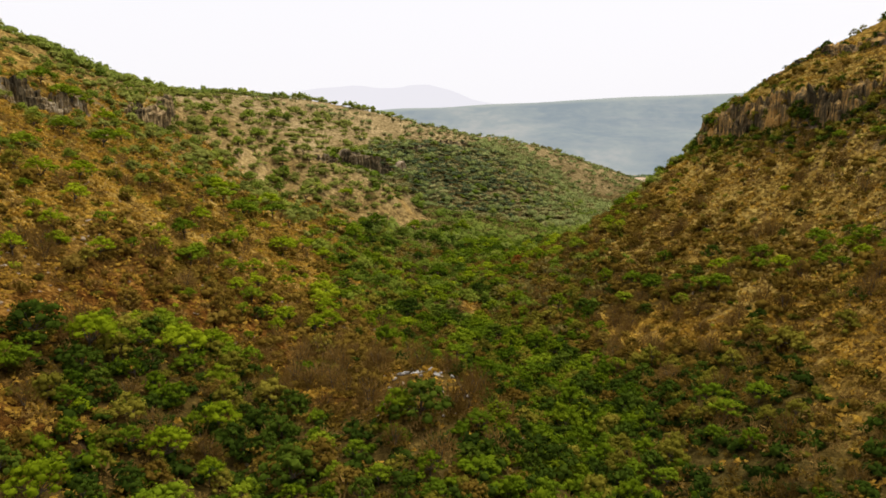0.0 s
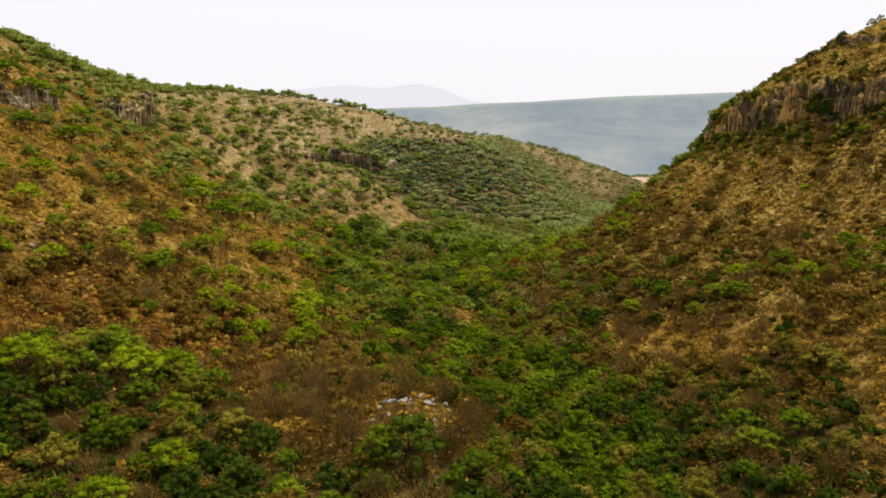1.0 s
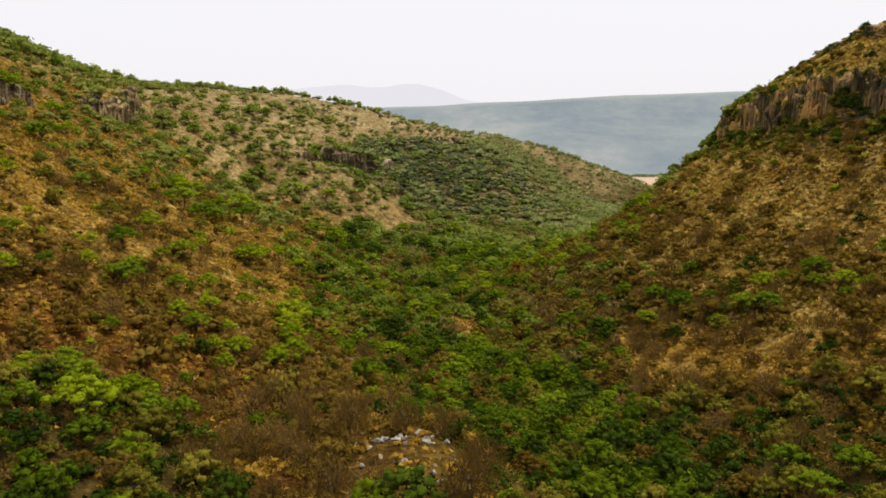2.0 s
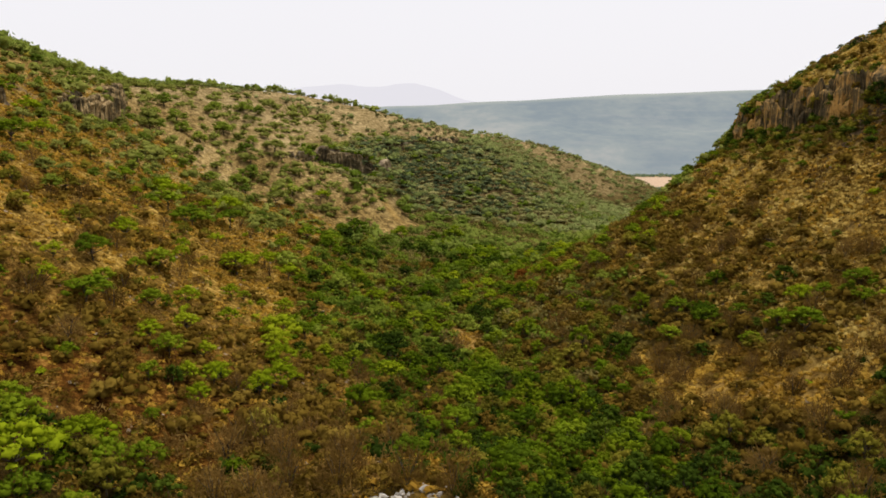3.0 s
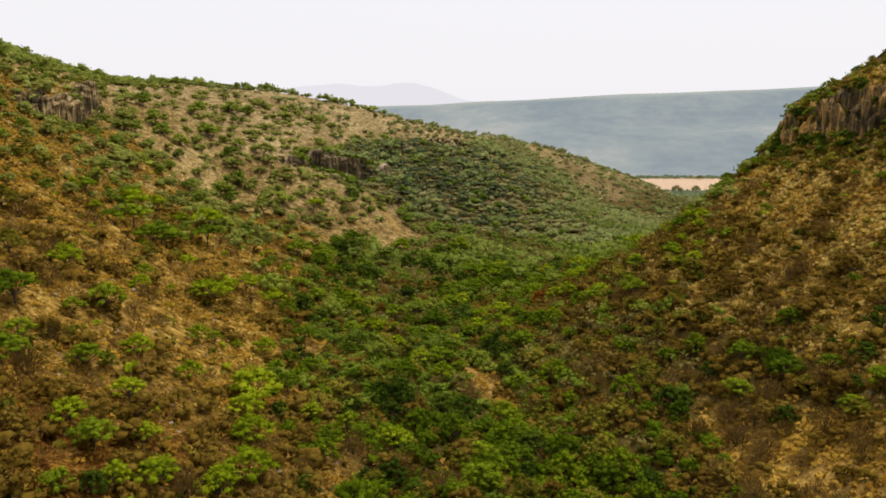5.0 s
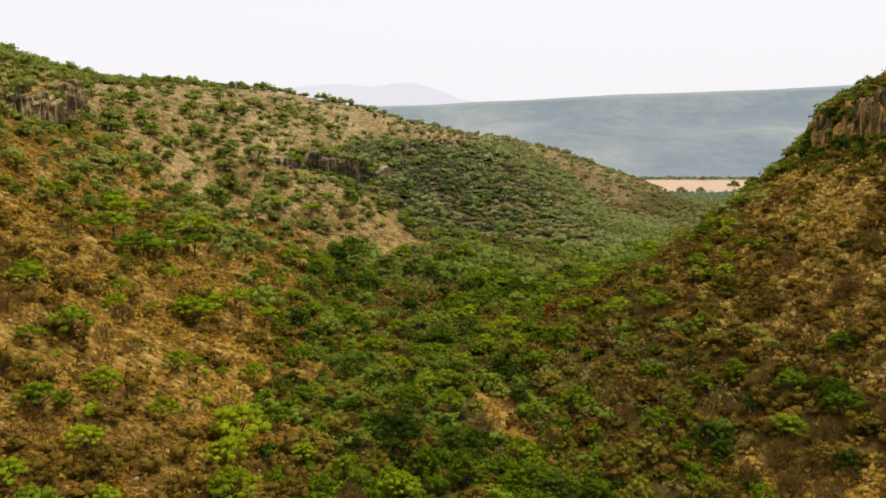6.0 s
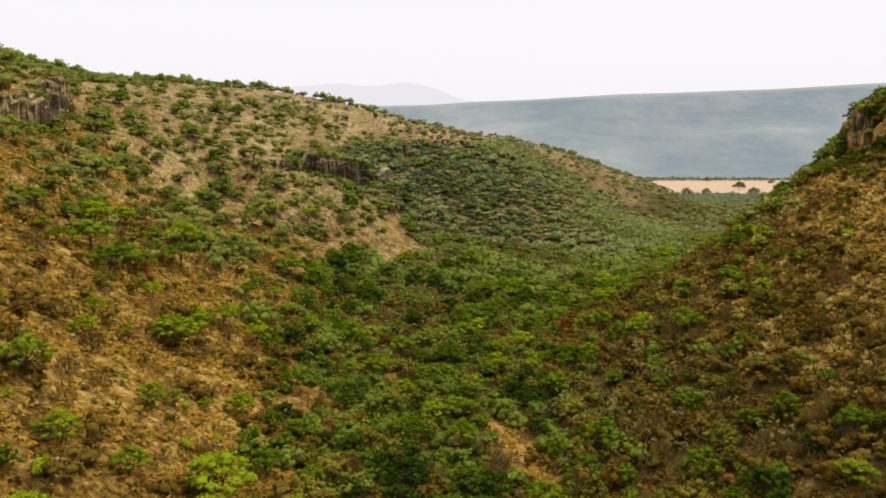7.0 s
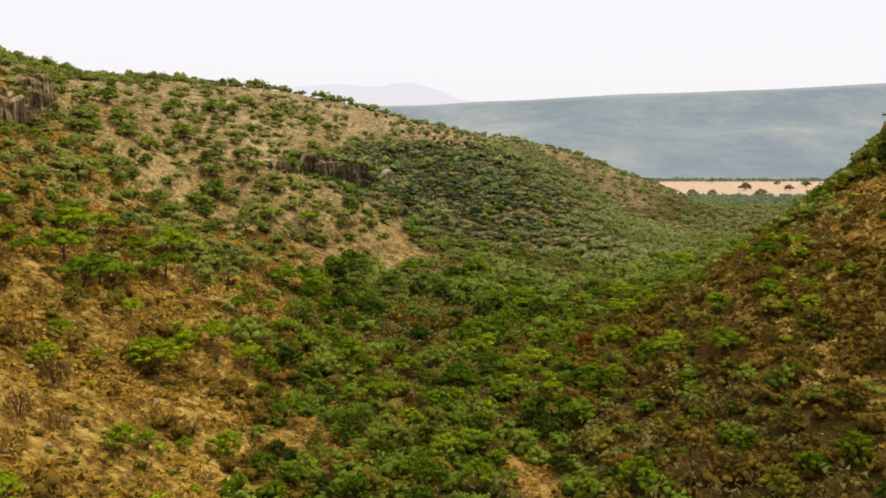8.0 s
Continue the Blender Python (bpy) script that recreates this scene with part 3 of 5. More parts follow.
def twenty_faces():
    g = (1 + 5 ** 0.5) / 2
    v = [(a, b, 0) for a in (-1, 1) for b in (-g, g)]
    v = np.array(v + [(0, x, y) for x, y, _ in v] + [(y, 0, x) for x, y, _ in v], float)
    v /= np.linalg.norm(v[0])
    near = np.linalg.norm(v[:, None] - v[None, :], axis=2) < 1.2
    f = []
    for a in range(12):
        for b in range(a + 1, 12):
            for c in range(b + 1, 12):
                if near[a, b] and near[b, c] and near[a, c]:
                    out = np.cross(v[b] - v[a], v[c] - v[a]) @ v[a] > 0
                    f.append((a, b, c) if out else (a, c, b))
    return v, np.array(f)


HEART, HEART_FACES = twenty_faces()


def lobe_heart(rng, lx, ly, lz, r, flat, lift):
    """The dense inside of a lobe, hidden under its outer leaves and open beneath."""
    turn = np.array(Euler(tuple(rng.uniform(0, 6.28, 3))).to_matrix())
    d = HEART @ turn.T
    f = HEART_FACES[(d[HEART_FACES][:, :, 2].max(1) > 0.2)]
    p = np.array((lx, ly, lz)) + d * r * rng.uniform(0.5, 0.86, (12, 1)) * np.array((1, 1, flat))
    n = d * np.array((1, 1, 1 / max(flat, 0.5))) + np.array((0, 0, lift)) + 0.4 * rng.normal(size=(12, 3))
    n /= np.linalg.norm(n, axis=1)[:, None]
    return p[f].reshape(-1, 3), n[f].reshape(-1, 3)


def lobes_crown(rng, lobes, count, size, tilt=0.42, under=0.2, lift=0.15, heart=True):
    """Leaf clumps over a set of ellipsoid lobes (x, y, z, radius, flatness), thick on top and thin beneath."""
    pts, nor, inner = [], [], []
    weight = np.array([l[3] ** 2 for l in lobes])
    weight = weight / weight.sum()
    for (lx, ly, lz, r, flat), w in zip(lobes, weight):
        k = max(6, int(count * w))
        d = rng.normal(size=(k * 3, 3))
        d /= np.linalg.norm(d, axis=1)[:, None]
        keep = (d[:, 2] > -0.2) | (rng.rand(len(d)) < under)
        d = d[keep][:k]
        rad = r * (1 - 0.3 * rng.rand(len(d)) ** 2 + 0.2 * np.abs(rng.normal(size=len(d))) * (rng.rand(len(d)) < 0.5))[:, None]
        lump = 1 + 0.16 * np.sin(d[:, :1] * 6 + lx * 3) * np.cos(d[:, 1:2] * 7 + ly * 2) + 0.1 * np.sin(d[:, 2:] * 9 + lz)
        pts.append(np.array((lx, ly, lz)) + d * rad * lump * np.array((1, 1, flat)))
        nor.append(d * np.array((1, 1, 1 / max(flat, 0.5))) + np.array((0, 0, lift)))
        if heart:
            inner.append(lobe_heart(rng, lx, ly, lz, r, flat, lift))
    v, n = leaf_fans(np.concatenate(pts), np.concatenate(nor), size, rng, tilt)
    if heart:
        v = np.concatenate([v] + [a for a, _ in inner])
        n = np.concatenate([n] + [a for _, a in inner])
    return v, n


def limb(verts, faces, a, b, ra, rb):
    """A tapered five-sided limb from a to b."""
    a, b = np.array(a, float), np.array(b, float)
    d = b - a
    d /= np.linalg.norm(d) + 1e-9
    u = np.cross(d, (0.31, 0.77, 0.2))
    u /= np.linalg.norm(u)
    v = np.cross(d, u)
    o = len(verts)
    for p, r in ((a, ra), (b, rb)):
        for k in range(5):
            t = 2 * math.pi * k / 5
            verts.append(p + r * (math.cos(t) * u + math.sin(t) * v))
    for k in range(5):
        faces.append((o + k, o + (k + 1) % 5, o + 5 + (k + 1) % 5, o + 5 + k))


def fan_mesh(name, vn, mat):
    v, n = vn
    me = mesh_from(name, v, np.arange(len(v)).reshape(-1, 3), mat, n is not None)
    if n is not None:
        me.normals_split_custom_set_from_vertices(n)
    return me


def tree_model(name, seed, height, spread, mat, style, count, leaf, label="", lift=0.15):
    """An Empty with a trunk and a crown; base at the origin."""
    rng = np.random.RandomState(seed)
    root = new(name)
    tv, tf, lobes = [], [], []
    fork = height * (0.22 if style == "umbrella" else 0.2)
    lean = rng.uniform(-0.1, 0.1, 2) * height
    top = (lean[0] * 0.5, lean[1] * 0.5, fork)
    limb(tv, tf, (0, 0, -0.5), top, 0.02 * height + 0.04, 0.016 * height + 0.03)
    n = 34 if count > 560 else 17
    fine = 0.62 if count > 560 else 0.85
    for k in range(n):
        ang = 2 * math.pi * (k * 0.618 + rng.uniform(-0.05, 0.05))
        q = math.sqrt((k + 0.3) / n)
        rr = spread * q * rng.uniform(0.66, 0.96)
        if style == "umbrella":
            z = height * (0.82 - 0.34 * q * q + rng.uniform(-0.12, 0.06))
            r, flat = fine * spread * rng.uniform(0.2, 0.44), rng.uniform(0.6, 0.85)
        else:
            z = height * (0.76 - 0.50 * q * q + rng.uniform(-0.13, 0.08))
            r, flat = fine * spread * rng.uniform(0.2, 0.46), rng.uniform(0.75, 1.0)
        tip = (lean[0] + rr * math.cos(ang), lean[1] + rr * math.sin(ang), z)
        lobes.append((*tip, r, flat))
        if k % 4 == 0:
            knee = tuple(0.5 * (p + w) + rng.uniform(-0.1, 0.1) * height * 0.3 for p, w in zip(top, tip))
            limb(tv, tf, top, knee, 0.012 * height + 0.02, 0.008 * height + 0.012)
            limb(tv, tf, knee, tip, 0.008 * height + 0.012, 0.015)
    part("trunk", mesh_from("trunk", tv, tf, BARK, True), root)
    part("crown", fan_mesh("crown", lobes_crown(rng, lobes, count, leaf, under=0.3, lift=lift), mat), root, label)
    return root


def twig_cloud(rng, height, spread, count, width):
    """Bare twigs fanning up and out from the base: thin slivers, thickest towards the outside of the bush."""
    d = rng.normal(size=(count, 3))
    d[:, 2] = np.abs(d[:, 2]) * 0.8 + 0.2
    d /= np.linalg.norm(d, axis=1)[:, None]
    s0 = (0.3 + 0.6 * np.sqrt(rng.rand(count)))[:, None]
    dim = np.array((spread, spread, height))
    a = d * dim * s0
    b = a + (d * 0.7 + 0.75 * rng.normal(size=(count, 3))) * dim * rng.uniform(0.10, 0.26, count)[:, None]
    b[:, 2] = np.maximum(b[:, 2], 0.05)
    side = np.cross(b - a, rng.normal(size=(count, 3)))
    side /= np.linalg.norm(side, axis=1)[:, None] + 1e-9
    w = (width * rng.uniform(0.6, 1.5, count))[:, None]
    return np.stack((a - side * w, a + side * w, b), 1).reshape(-1, 3), None


def bare_model(name, seed, height, spread, count):
    rng = np.random.RandomState(seed)
    root = new(name)
    tv, tf = [], []
    for k in range(6):
        ang = 2 * math.pi * k / 6 + rng.uniform(-0.5, 0.5)
        r = spread * rng.uniform(0.3, 0.75)
        knee = (r * 0.4 * math.cos(ang), r * 0.4 * math.sin(ang), height * rng.uniform(0.3, 0.5))
        limb(tv, tf, (0, 0, -0.4), knee, 0.012 * height + 0.02, 0.035)
        limb(tv, tf, knee, (r * math.cos(ang), r * math.sin(ang), height * rng.uniform(0.7, 0.95)), 0.035, 0.015)
    part("trunk", mesh_from("trunk", tv, tf, BARK, True), root)
    part("crown", fan_mesh("crown", twig_cloud(rng, height, spread, count, 0.05), TWIG_GREY), root, "leafless grey-brown twigs")
    return root


def settle(root, x, y, scale=1.0, turn=None, sz=None):
    """The pose of a plant of that scale on the ground."""
    turn = random.uniform(0, 2 * math.pi) if turn is None else turn
    return Matrix.LocRotScale((x, y, float(land(x, y)) - 0.05), Euler((0, 0, turn)), (scale, scale, sz or scale))


ACACIAS = [tree_model("thorn_tree", 11 + k, 4.4, 2.7, LEAF_LIME, "umbrella", 820, 0.125) for k in range(4)]
GREEN_THORNS = [tree_model("green_thorn_tree", 91 + k, 4.2, 2.6, LEAF_THORN, "umbrella", 720, 0.13) for k in range(3)]
BROADS = [tree_model("bush_tree", 31 + k, 4.6, 2.7, LEAF_GREEN, "round", 720, 0.13) for k in range(4)]
DARKS = [tree_model("dark_bush_tree", 51 + k, 4.4, 2.8, LEAF_DARK, "round", 720, 0.13) for k in range(3)]
OLIVES = [tree_model("olive_bush_tree", 61 + k, 3.8, 2.4, LEAF_OLIVE, "round", 650, 0.13) for k in range(3)]
BROWNS = [tree_model("withered_bush_tree", 131 + k, 3.4, 2.3, LEAF_BROWN, "round", 700, 0.115) for k in range(3)]
BARES = [bare_model("bare_thorn_tree", 71 + k, 3.4, 2.0, 430) for k in range(4)]
HILL_THORNS = [tree_model("hill_thorn_tree", 111 + k, 4.0, 2.8, (LEAF_HILL, LEAF_VALLEY, LEAF_HILL, LEAF_VALLEY)[k], "round" if k > 0 else "umbrella", 420, 0.19, "", 0.4) for k in range(4)]
FAR_BROADS = [tree_model("valley_tree", 121 + k, 4.6, 2.8, LEAF_VALLEY, "round", 420, 0.18, "", 0.3) for k in range(3)]
FAR_LIMES = [tree_model("thorn_tree", 11 + k, 4.4, 2.7, LEAF_LIME, "umbrella", 400, 0.18, "", 0.3) for k in range(3)]
FAR_THORNS = [tree_model("green_thorn_tree", 91 + k, 4.2, 2.6, LEAF_THORN, "umbrella", 380, 0.18, "", 0.3) for k in range(3)]
FAR_GREENS = [tree_model("bush_tree", 31 + k, 4.6, 2.7, LEAF_GREEN, "round", 380, 0.18, "", 0.3) for k in range(3)]
FAR_DARKS = [tree_model("dark_bush_tree", 51 + k, 4.4, 2.8, LEAF_DARK, "round", 360, 0.18, "", 0.3) for k in range(3)]
FAR_OLIVES = [tree_model("olive_bush_tree", 61 + k, 3.8, 2.4, LEAF_OLIVE, "round", 320, 0.18, "", 0.3) for k in range(3)]
FAR_BROWNS = [tree_model("withered_bush_tree", 131 + k, 3.4, 2.3, LEAF_BROWN, "round", 400, 0.155, "", 0.3) for k in range(3)]
FAR_BARES = [bare_model("bare_thorn_tree", 71 + k, 3.4, 2.0, 230) for k in range(3)]
for kind, label, grp in ((ACACIAS + FAR_LIMES, "spreading thorn tree with fresh lime-green leaves on dry grass", "lime-green thorn trees"),
                         (HILL_THORNS, "spreading thorn tree with green leaves on a stony hillside", "thorn trees of the upper slopes"),
                         (FAR_BROADS, "rounded pale green tree far down the valley", "trees down the valley"),
                         (GREEN_THORNS + FAR_THORNS, "spreading thorn tree with mid-green leaves on a dry slope", "green thorn trees"),
                         (BROADS + FAR_GREENS, "rounded leafy green tree in the valley thicket", "green trees of the valley"),
                         (DARKS + FAR_DARKS, "dense dark green bushy tree among dry scrub", "dark trees of the valley"),
                         (OLIVES + FAR_OLIVES, "dry olive-green bushy tree in the thicket", "olive trees of the thicket"),
                         (BROWNS + FAR_BROWNS, "withered brown bushy tree in the dry thicket", "withered trees of the thicket"),
                         (BARES + FAR_BARES, "leafless grey-brown thorn tree on dry grass", "bare thorn trees")):
    for ob in kind:
        tagged(ob, label, "tree", grp)

USED = {}
DOWN_VALLEY = {ACACIAS[0].name: FAR_LIMES, GREEN_THORNS[0].name: FAR_THORNS, BROADS[0].name: FAR_GREENS, DARKS[0].name: FAR_DARKS, OLIVES[0].name: FAR_OLIVES, BROWNS[0].name: FAR_BROWNS, BARES[0].name: FAR_BARES}


def plant(kind, x, y, scale, flat=1.0):
    """The next tree of that kind: the model itself the first time, then copies."""
    if y > 205 or scale < 0.36 and y > 150:
        kind = DOWN_VALLEY.get(kind[0].name, kind)
    model = kind[random.randrange(len(kind))]
    m = settle(model, x, y, scale, None, scale * flat)
    if model.name not in USED:
        USED[model.name] = True
        model.matrix_basis = m
        return model
    keep = model.scale.copy()
    model.scale = (1, 1, 1)
    ob = copy_thing(model, m)
    model.scale = keep
    return ob


def along_valley(x, y):
    """1 in the widening strip of ground that the flight overlooks, thin beyond it."""
    return np.where(np.abs(x + 3) < 0.6 * y + 14, 1.0, 0.22)


def scatter(n, x0, x1, y0, y1, chance, seed, gap=0.0):
    """Random places in a stretch of ground, kept by chance(x, y), no closer than gap."""
    rng = np.random.RandomState(seed)
    x, y = rng.uniform(x0, x1, n), rng.uniform(y0, y1, n)
    keep = rng.rand(n) < chance(x, y) * along_valley(x, y)
    x, y = x[keep], y[keep]
    if gap:
        taken, out = {}, []
        for k in range(len(x)):
            c = (int(x[k] // gap), int(y[k] // gap))
            near = (taken.get((c[0] + i, c[1] + j)) for i in (-1, 0, 1) for j in (-1, 0, 1))
            if all(p is None or (p[0] - x[k]) ** 2 + (p[1] - y[k]) ** 2 > gap * gap for p in near):
                taken[c] = (x[k], y[k])
                out.append(k)
        x, y = x[out], y[out]
    return np.stack((x, y), 1)


def scrub(name, places, models, mat, lo, hi, seed, label, cat="shrubs", flat=1.0):
    """Many small plants as one mesh: each place gets one of the leaf clouds, turned and scaled."""
    rng = np.random.RandomState(seed)
    z = land(places[:, 0], places[:, 1])
    out, nor = [], []
    pick = rng.randint(len(models), size=len(places))
    leafy = models[0][1] is not None
    for m in range(len(models)):
        idx = np.where(pick == m)[0]
        if not len(idx):
            continue
        v, n = models[m]
        s = rng.uniform(lo, hi, len(idx))[:, None]
        t = rng.uniform(0, 2 * math.pi, len(idx))[:, None]
        c, sn = np.cos(t), np.sin(t)
        x = (v[None, :, 0] * c - v[None, :, 1] * sn) * s + places[idx, 0][:, None]
        y = (v[None, :, 0] * sn + v[None, :, 1] * c) * s + places[idx, 1][:, None]
        zz = v[None, :, 2] * s * flat * rng.uniform(0.75, 1.2, (len(idx), 1)) + z[idx][:, None] - 0.08
        out.append(np.stack((x, y, zz), 2).reshape(-1, 3))
        if leafy:
            nor.append(np.stack((n[None, :, 0] * c - n[None, :, 1] * sn, n[None, :, 0] * sn + n[None, :, 1] * c, n[None, :, 2] + 0 * c), 2).reshape(-1, 3))
    v = np.concatenate(out)
    me = fan_mesh(name, (v, np.concatenate(nor) if leafy else None), mat)
    return tagged(new(name, me), label, cat, kind="stuff")


def bush_cloud(seed, count, leaf, flat=0.8, lobes=5, lift=0.15, heart=True):
    rng = np.random.RandomState(seed)
    big = 1.0 if lobes < 6 else 0.74
    ls = [(rng.uniform(-0.6, 0.6), rng.uniform(-0.6, 0.6), rng.uniform(0.25, 0.85) * flat, big * rng.uniform(0.36, 0.66), flat) for _ in range(lobes)]
    return lobes_crown(rng, ls, count, leaf, under=0.3, lift=lift, heart=heart)


def tuft_cloud(seed, blades):
    """A tussock of dry grass: a low dome of overlapping bunches."""
    rng = np.random.RandomState(seed)
    d = rng.normal(size=(blades, 3))
    d[:, 2] = np.abs(d[:, 2]) * 0.8 + 0.25
    d /= np.linalg.norm(d, axis=1)[:, None]
    at = d * np.array((0.42, 0.42, 0.36)) * rng.uniform(0.7, 1.1, (blades, 1))
    return leaf_fans(at, d, 0.21, rng, 0.5)

# ---- planting ----
def hillside(x, y):
    return 1 - thicket(x, y)


def crown_size(r):
    return r / 2.75


# trees that stand out, by kind and by stretch of the valley: x, y, crown radius
STANDING = []


def standing(kind, *trees):
    for x, y, r in trees:
        STANDING.append((x, y, r))
        tall = 1.25 if r < 1.6 else 1.0 if r < 3.2 else 0.85
        plant(HILL_THORNS if y > 250 and x < -45 else GREEN_THORNS if kind is DARKS and x < -30 and y > 115 else kind, x, y, crown_size(r), tall)


# before and beside the stony hump
standing(ACACIAS, (-30.8, 54.5, 2.7), (-21.9, 67.7, 1.5), (-26.3, 70, 2.7), (-35.5, 71.5, 1.3), (-32.9, 76.3, 0.9), (-24.4, 79.3, 2.6))
standing(GREEN_THORNS, (-0.7, 62.7, 1.6), (-23.3, 62.8, 1.6), (-18.1, 65.4, 1.9), (-5.9, 65.8, 1.6), (-34.2, 66.5, 1.5), (-10.1, 66.9, 1.4), (4.1, 68.8, 1.7), (-29.7, 69.1, 1.5), (-8.4, 70.1, 1.4), (10.3, 70.6, 2.1), (-37.3, 72.6, 1.9), (-12.2, 73.2, 1.8), (-13.2, 75.8, 1.2), (-43.6, 75.9, 2), (-13.9, 80.4, 1.3), (25.4, 82.1, 1.8), (22.2, 84.5, 2.2), (-38.5, 89, 2.2), (33.5, 89, 1.6))
standing(BROADS, (-10.2, 63.7, 1.3), (-13.2, 64, 1.6), (-1.2, 66.9, 1.6), (6.4, 68.1, 1.7), (-38.3, 76.5, 2), (-26.7, 78.4, 1.3), (15.5, 80.5, 2), (-30.5, 82.1, 2), (35.7, 83.6, 1.9), (-32.9, 83.8, 1.7), (-37.2, 84.5, 1.6), (-35.6, 85.3, 1.4), (19.8, 88.2, 2.3), (12.1, 88.7, 2.1))
standing(DARKS, (-3.1, 62.6, 1.5), (-7.1, 62.8, 1.5), (-27.4, 63.3, 1.7), (2.5, 70.9, 1.7), (4.7, 72.8, 1.7), (-20.1, 73, 1.8), (-17.9, 73.6, 1.8), (9.3, 76.5, 1.9), (6.9, 76.7, 2.1), (-17.1, 77.7, 2.2), (-35.2, 78.4, 1.3), (-31.4, 79.3, 1.6), (-37.2, 79.7, 2), (-40.1, 81.7, 2.4), (-46.5, 83.8, 4), (-22.8, 84.2, 1.7), (4.8, 87.2, 1.7))
standing(OLIVES, (-30.8, 64.6, 1.7), (1.8, 65.1, 1.3), (-26, 66.2, 1.4), (-4.4, 67.5, 1.6), (-31.8, 68.5, 1.8), (-16.1, 70.5, 1.6), (-25.9, 86.5, 2.5), (39.2, 88.2, 1.9), (-20.9, 89.4, 2.9))
standing(BARES, (-39.8, 69.7, 2.2))
# foot of the slopes
standing(ACACIAS, (-42, 91.9, 1.9), (-34, 94.3, 3.5), (-42, 102.1, 1.7), (-26.3, 118.2, 1.5), (-29.2, 123, 1.4))
standing(GREEN_THORNS, (-31.7, 91.4, 2.3), (-37.7, 92.5, 1.9), (36.3, 93.2, 2.4), (40.5, 94.1, 2.1), (36.6, 99.9, 2.6), (-29.3, 100, 2.4), (-27.3, 104.1, 2.1), (-29.1, 111.7, 1), (-31.8, 118, 1.5), (-8.1, 122.1, 1.8), (2.2, 123.9, 2.2))
standing(BROADS, (25.1, 90.1, 2.3), (17, 92.3, 2.3), (16.7, 100.2, 2.9), (21.6, 100.5, 2.5), (28.1, 111.4, 2.7), (19.4, 111.6, 3.2))
standing(DARKS, (24.3, 96.4, 2.4), (6.7, 101.7, 2), (33.5, 107.5, 2.3), (39.6, 112.4, 1.9), (27, 115.8, 2.3), (-39.3, 115.9, 1.2), (-29.9, 120.4, 1.5), (-4.8, 124.7, 1.6))
standing(OLIVES, (29.3, 90.8, 2), (10.3, 91.6, 2.2), (33, 96, 2), (55.5, 102.5, 2.7), (50, 107, 3.2), (15.2, 112.7, 2.7), (48.1, 114.1, 2.8))
standing(BARES, (35.3, 115.2, 3.3))
# middle of the slopes and the stream bed
standing(ACACIAS, (-26.9, 125.5, 2.3), (-35.3, 129.1, 1.9), (-29.9, 131.3, 1.7), (-20.1, 132.7, 2.8), (-34.3, 139.8, 2.1), (-22, 140.5, 2.7), (-24.6, 149, 2.5), (-38.7, 153.8, 2.2), (-32.6, 153.8, 1.9), (-25.3, 156.1, 4), (-18.5, 158.6, 1.7))
standing(GREEN_THORNS, (-32.3, 126.4, 2.3), (-43.9, 131, 3.2), (17, 132.8, 3.3), (2.6, 133, 2.8), (-44.3, 137.3, 1.9), (51.7, 141, 3.5), (-40.6, 144.1, 2.4), (50.2, 146.2, 2.6), (57, 146.2, 1.8), (31.7, 146.4, 1.3), (-4.9, 148.5, 2.4), (31.9, 150.8, 1.7), (-11.4, 153.2, 2), (7.8, 153.9, 3.5), (4.2, 154.1, 2.5), (48.1, 154.6, 1.9), (-47.2, 156.3, 1.8), (-8.5, 157.1, 1.8), (44, 158.2, 2.8), (38.9, 160, 2.4), (-45.8, 162.1, 3), (-17.6, 164.7, 1.9))
standing(BROADS, (27.4, 125.1, 3), (22.9, 126.6, 3), (30.2, 127, 2.1), (-9, 133.3, 2.4), (12.6, 136.5, 3.2), (13.1, 140.9, 1.9), (21.2, 142.1, 2.3), (-39.2, 145.8, 1.2), (-14.7, 147.8, 2), (20.2, 149.1, 2.9), (-46.3, 149.5, 1), (13.8, 150.6, 2.5), (17.8, 150.7, 2.1), (-13.3, 156, 2.2), (15.9, 156.1, 2.6))
standing(DARKS, (4.3, 128.8, 1.7), (-3.1, 129.2, 1.9), (9, 136.7, 1.8), (-4.6, 137.9, 1.8), (23.9, 138.4, 2.5), (3.7, 138.6, 2.2), (-6.9, 142.7, 2.2), (41.1, 150.7, 1.8), (-51.4, 150.9, 3.1), (51.3, 153.2, 1.8), (-21.6, 154.9, 1.7), (55.9, 157.5, 2.4), (11.6, 158.6, 2.6), (30.6, 163.7, 2.9))
standing(OLIVES, (8, 143.5, 2.7), (15.8, 144.1, 1.8))
standing(BARES, (37.9, 152.4, 2.7))
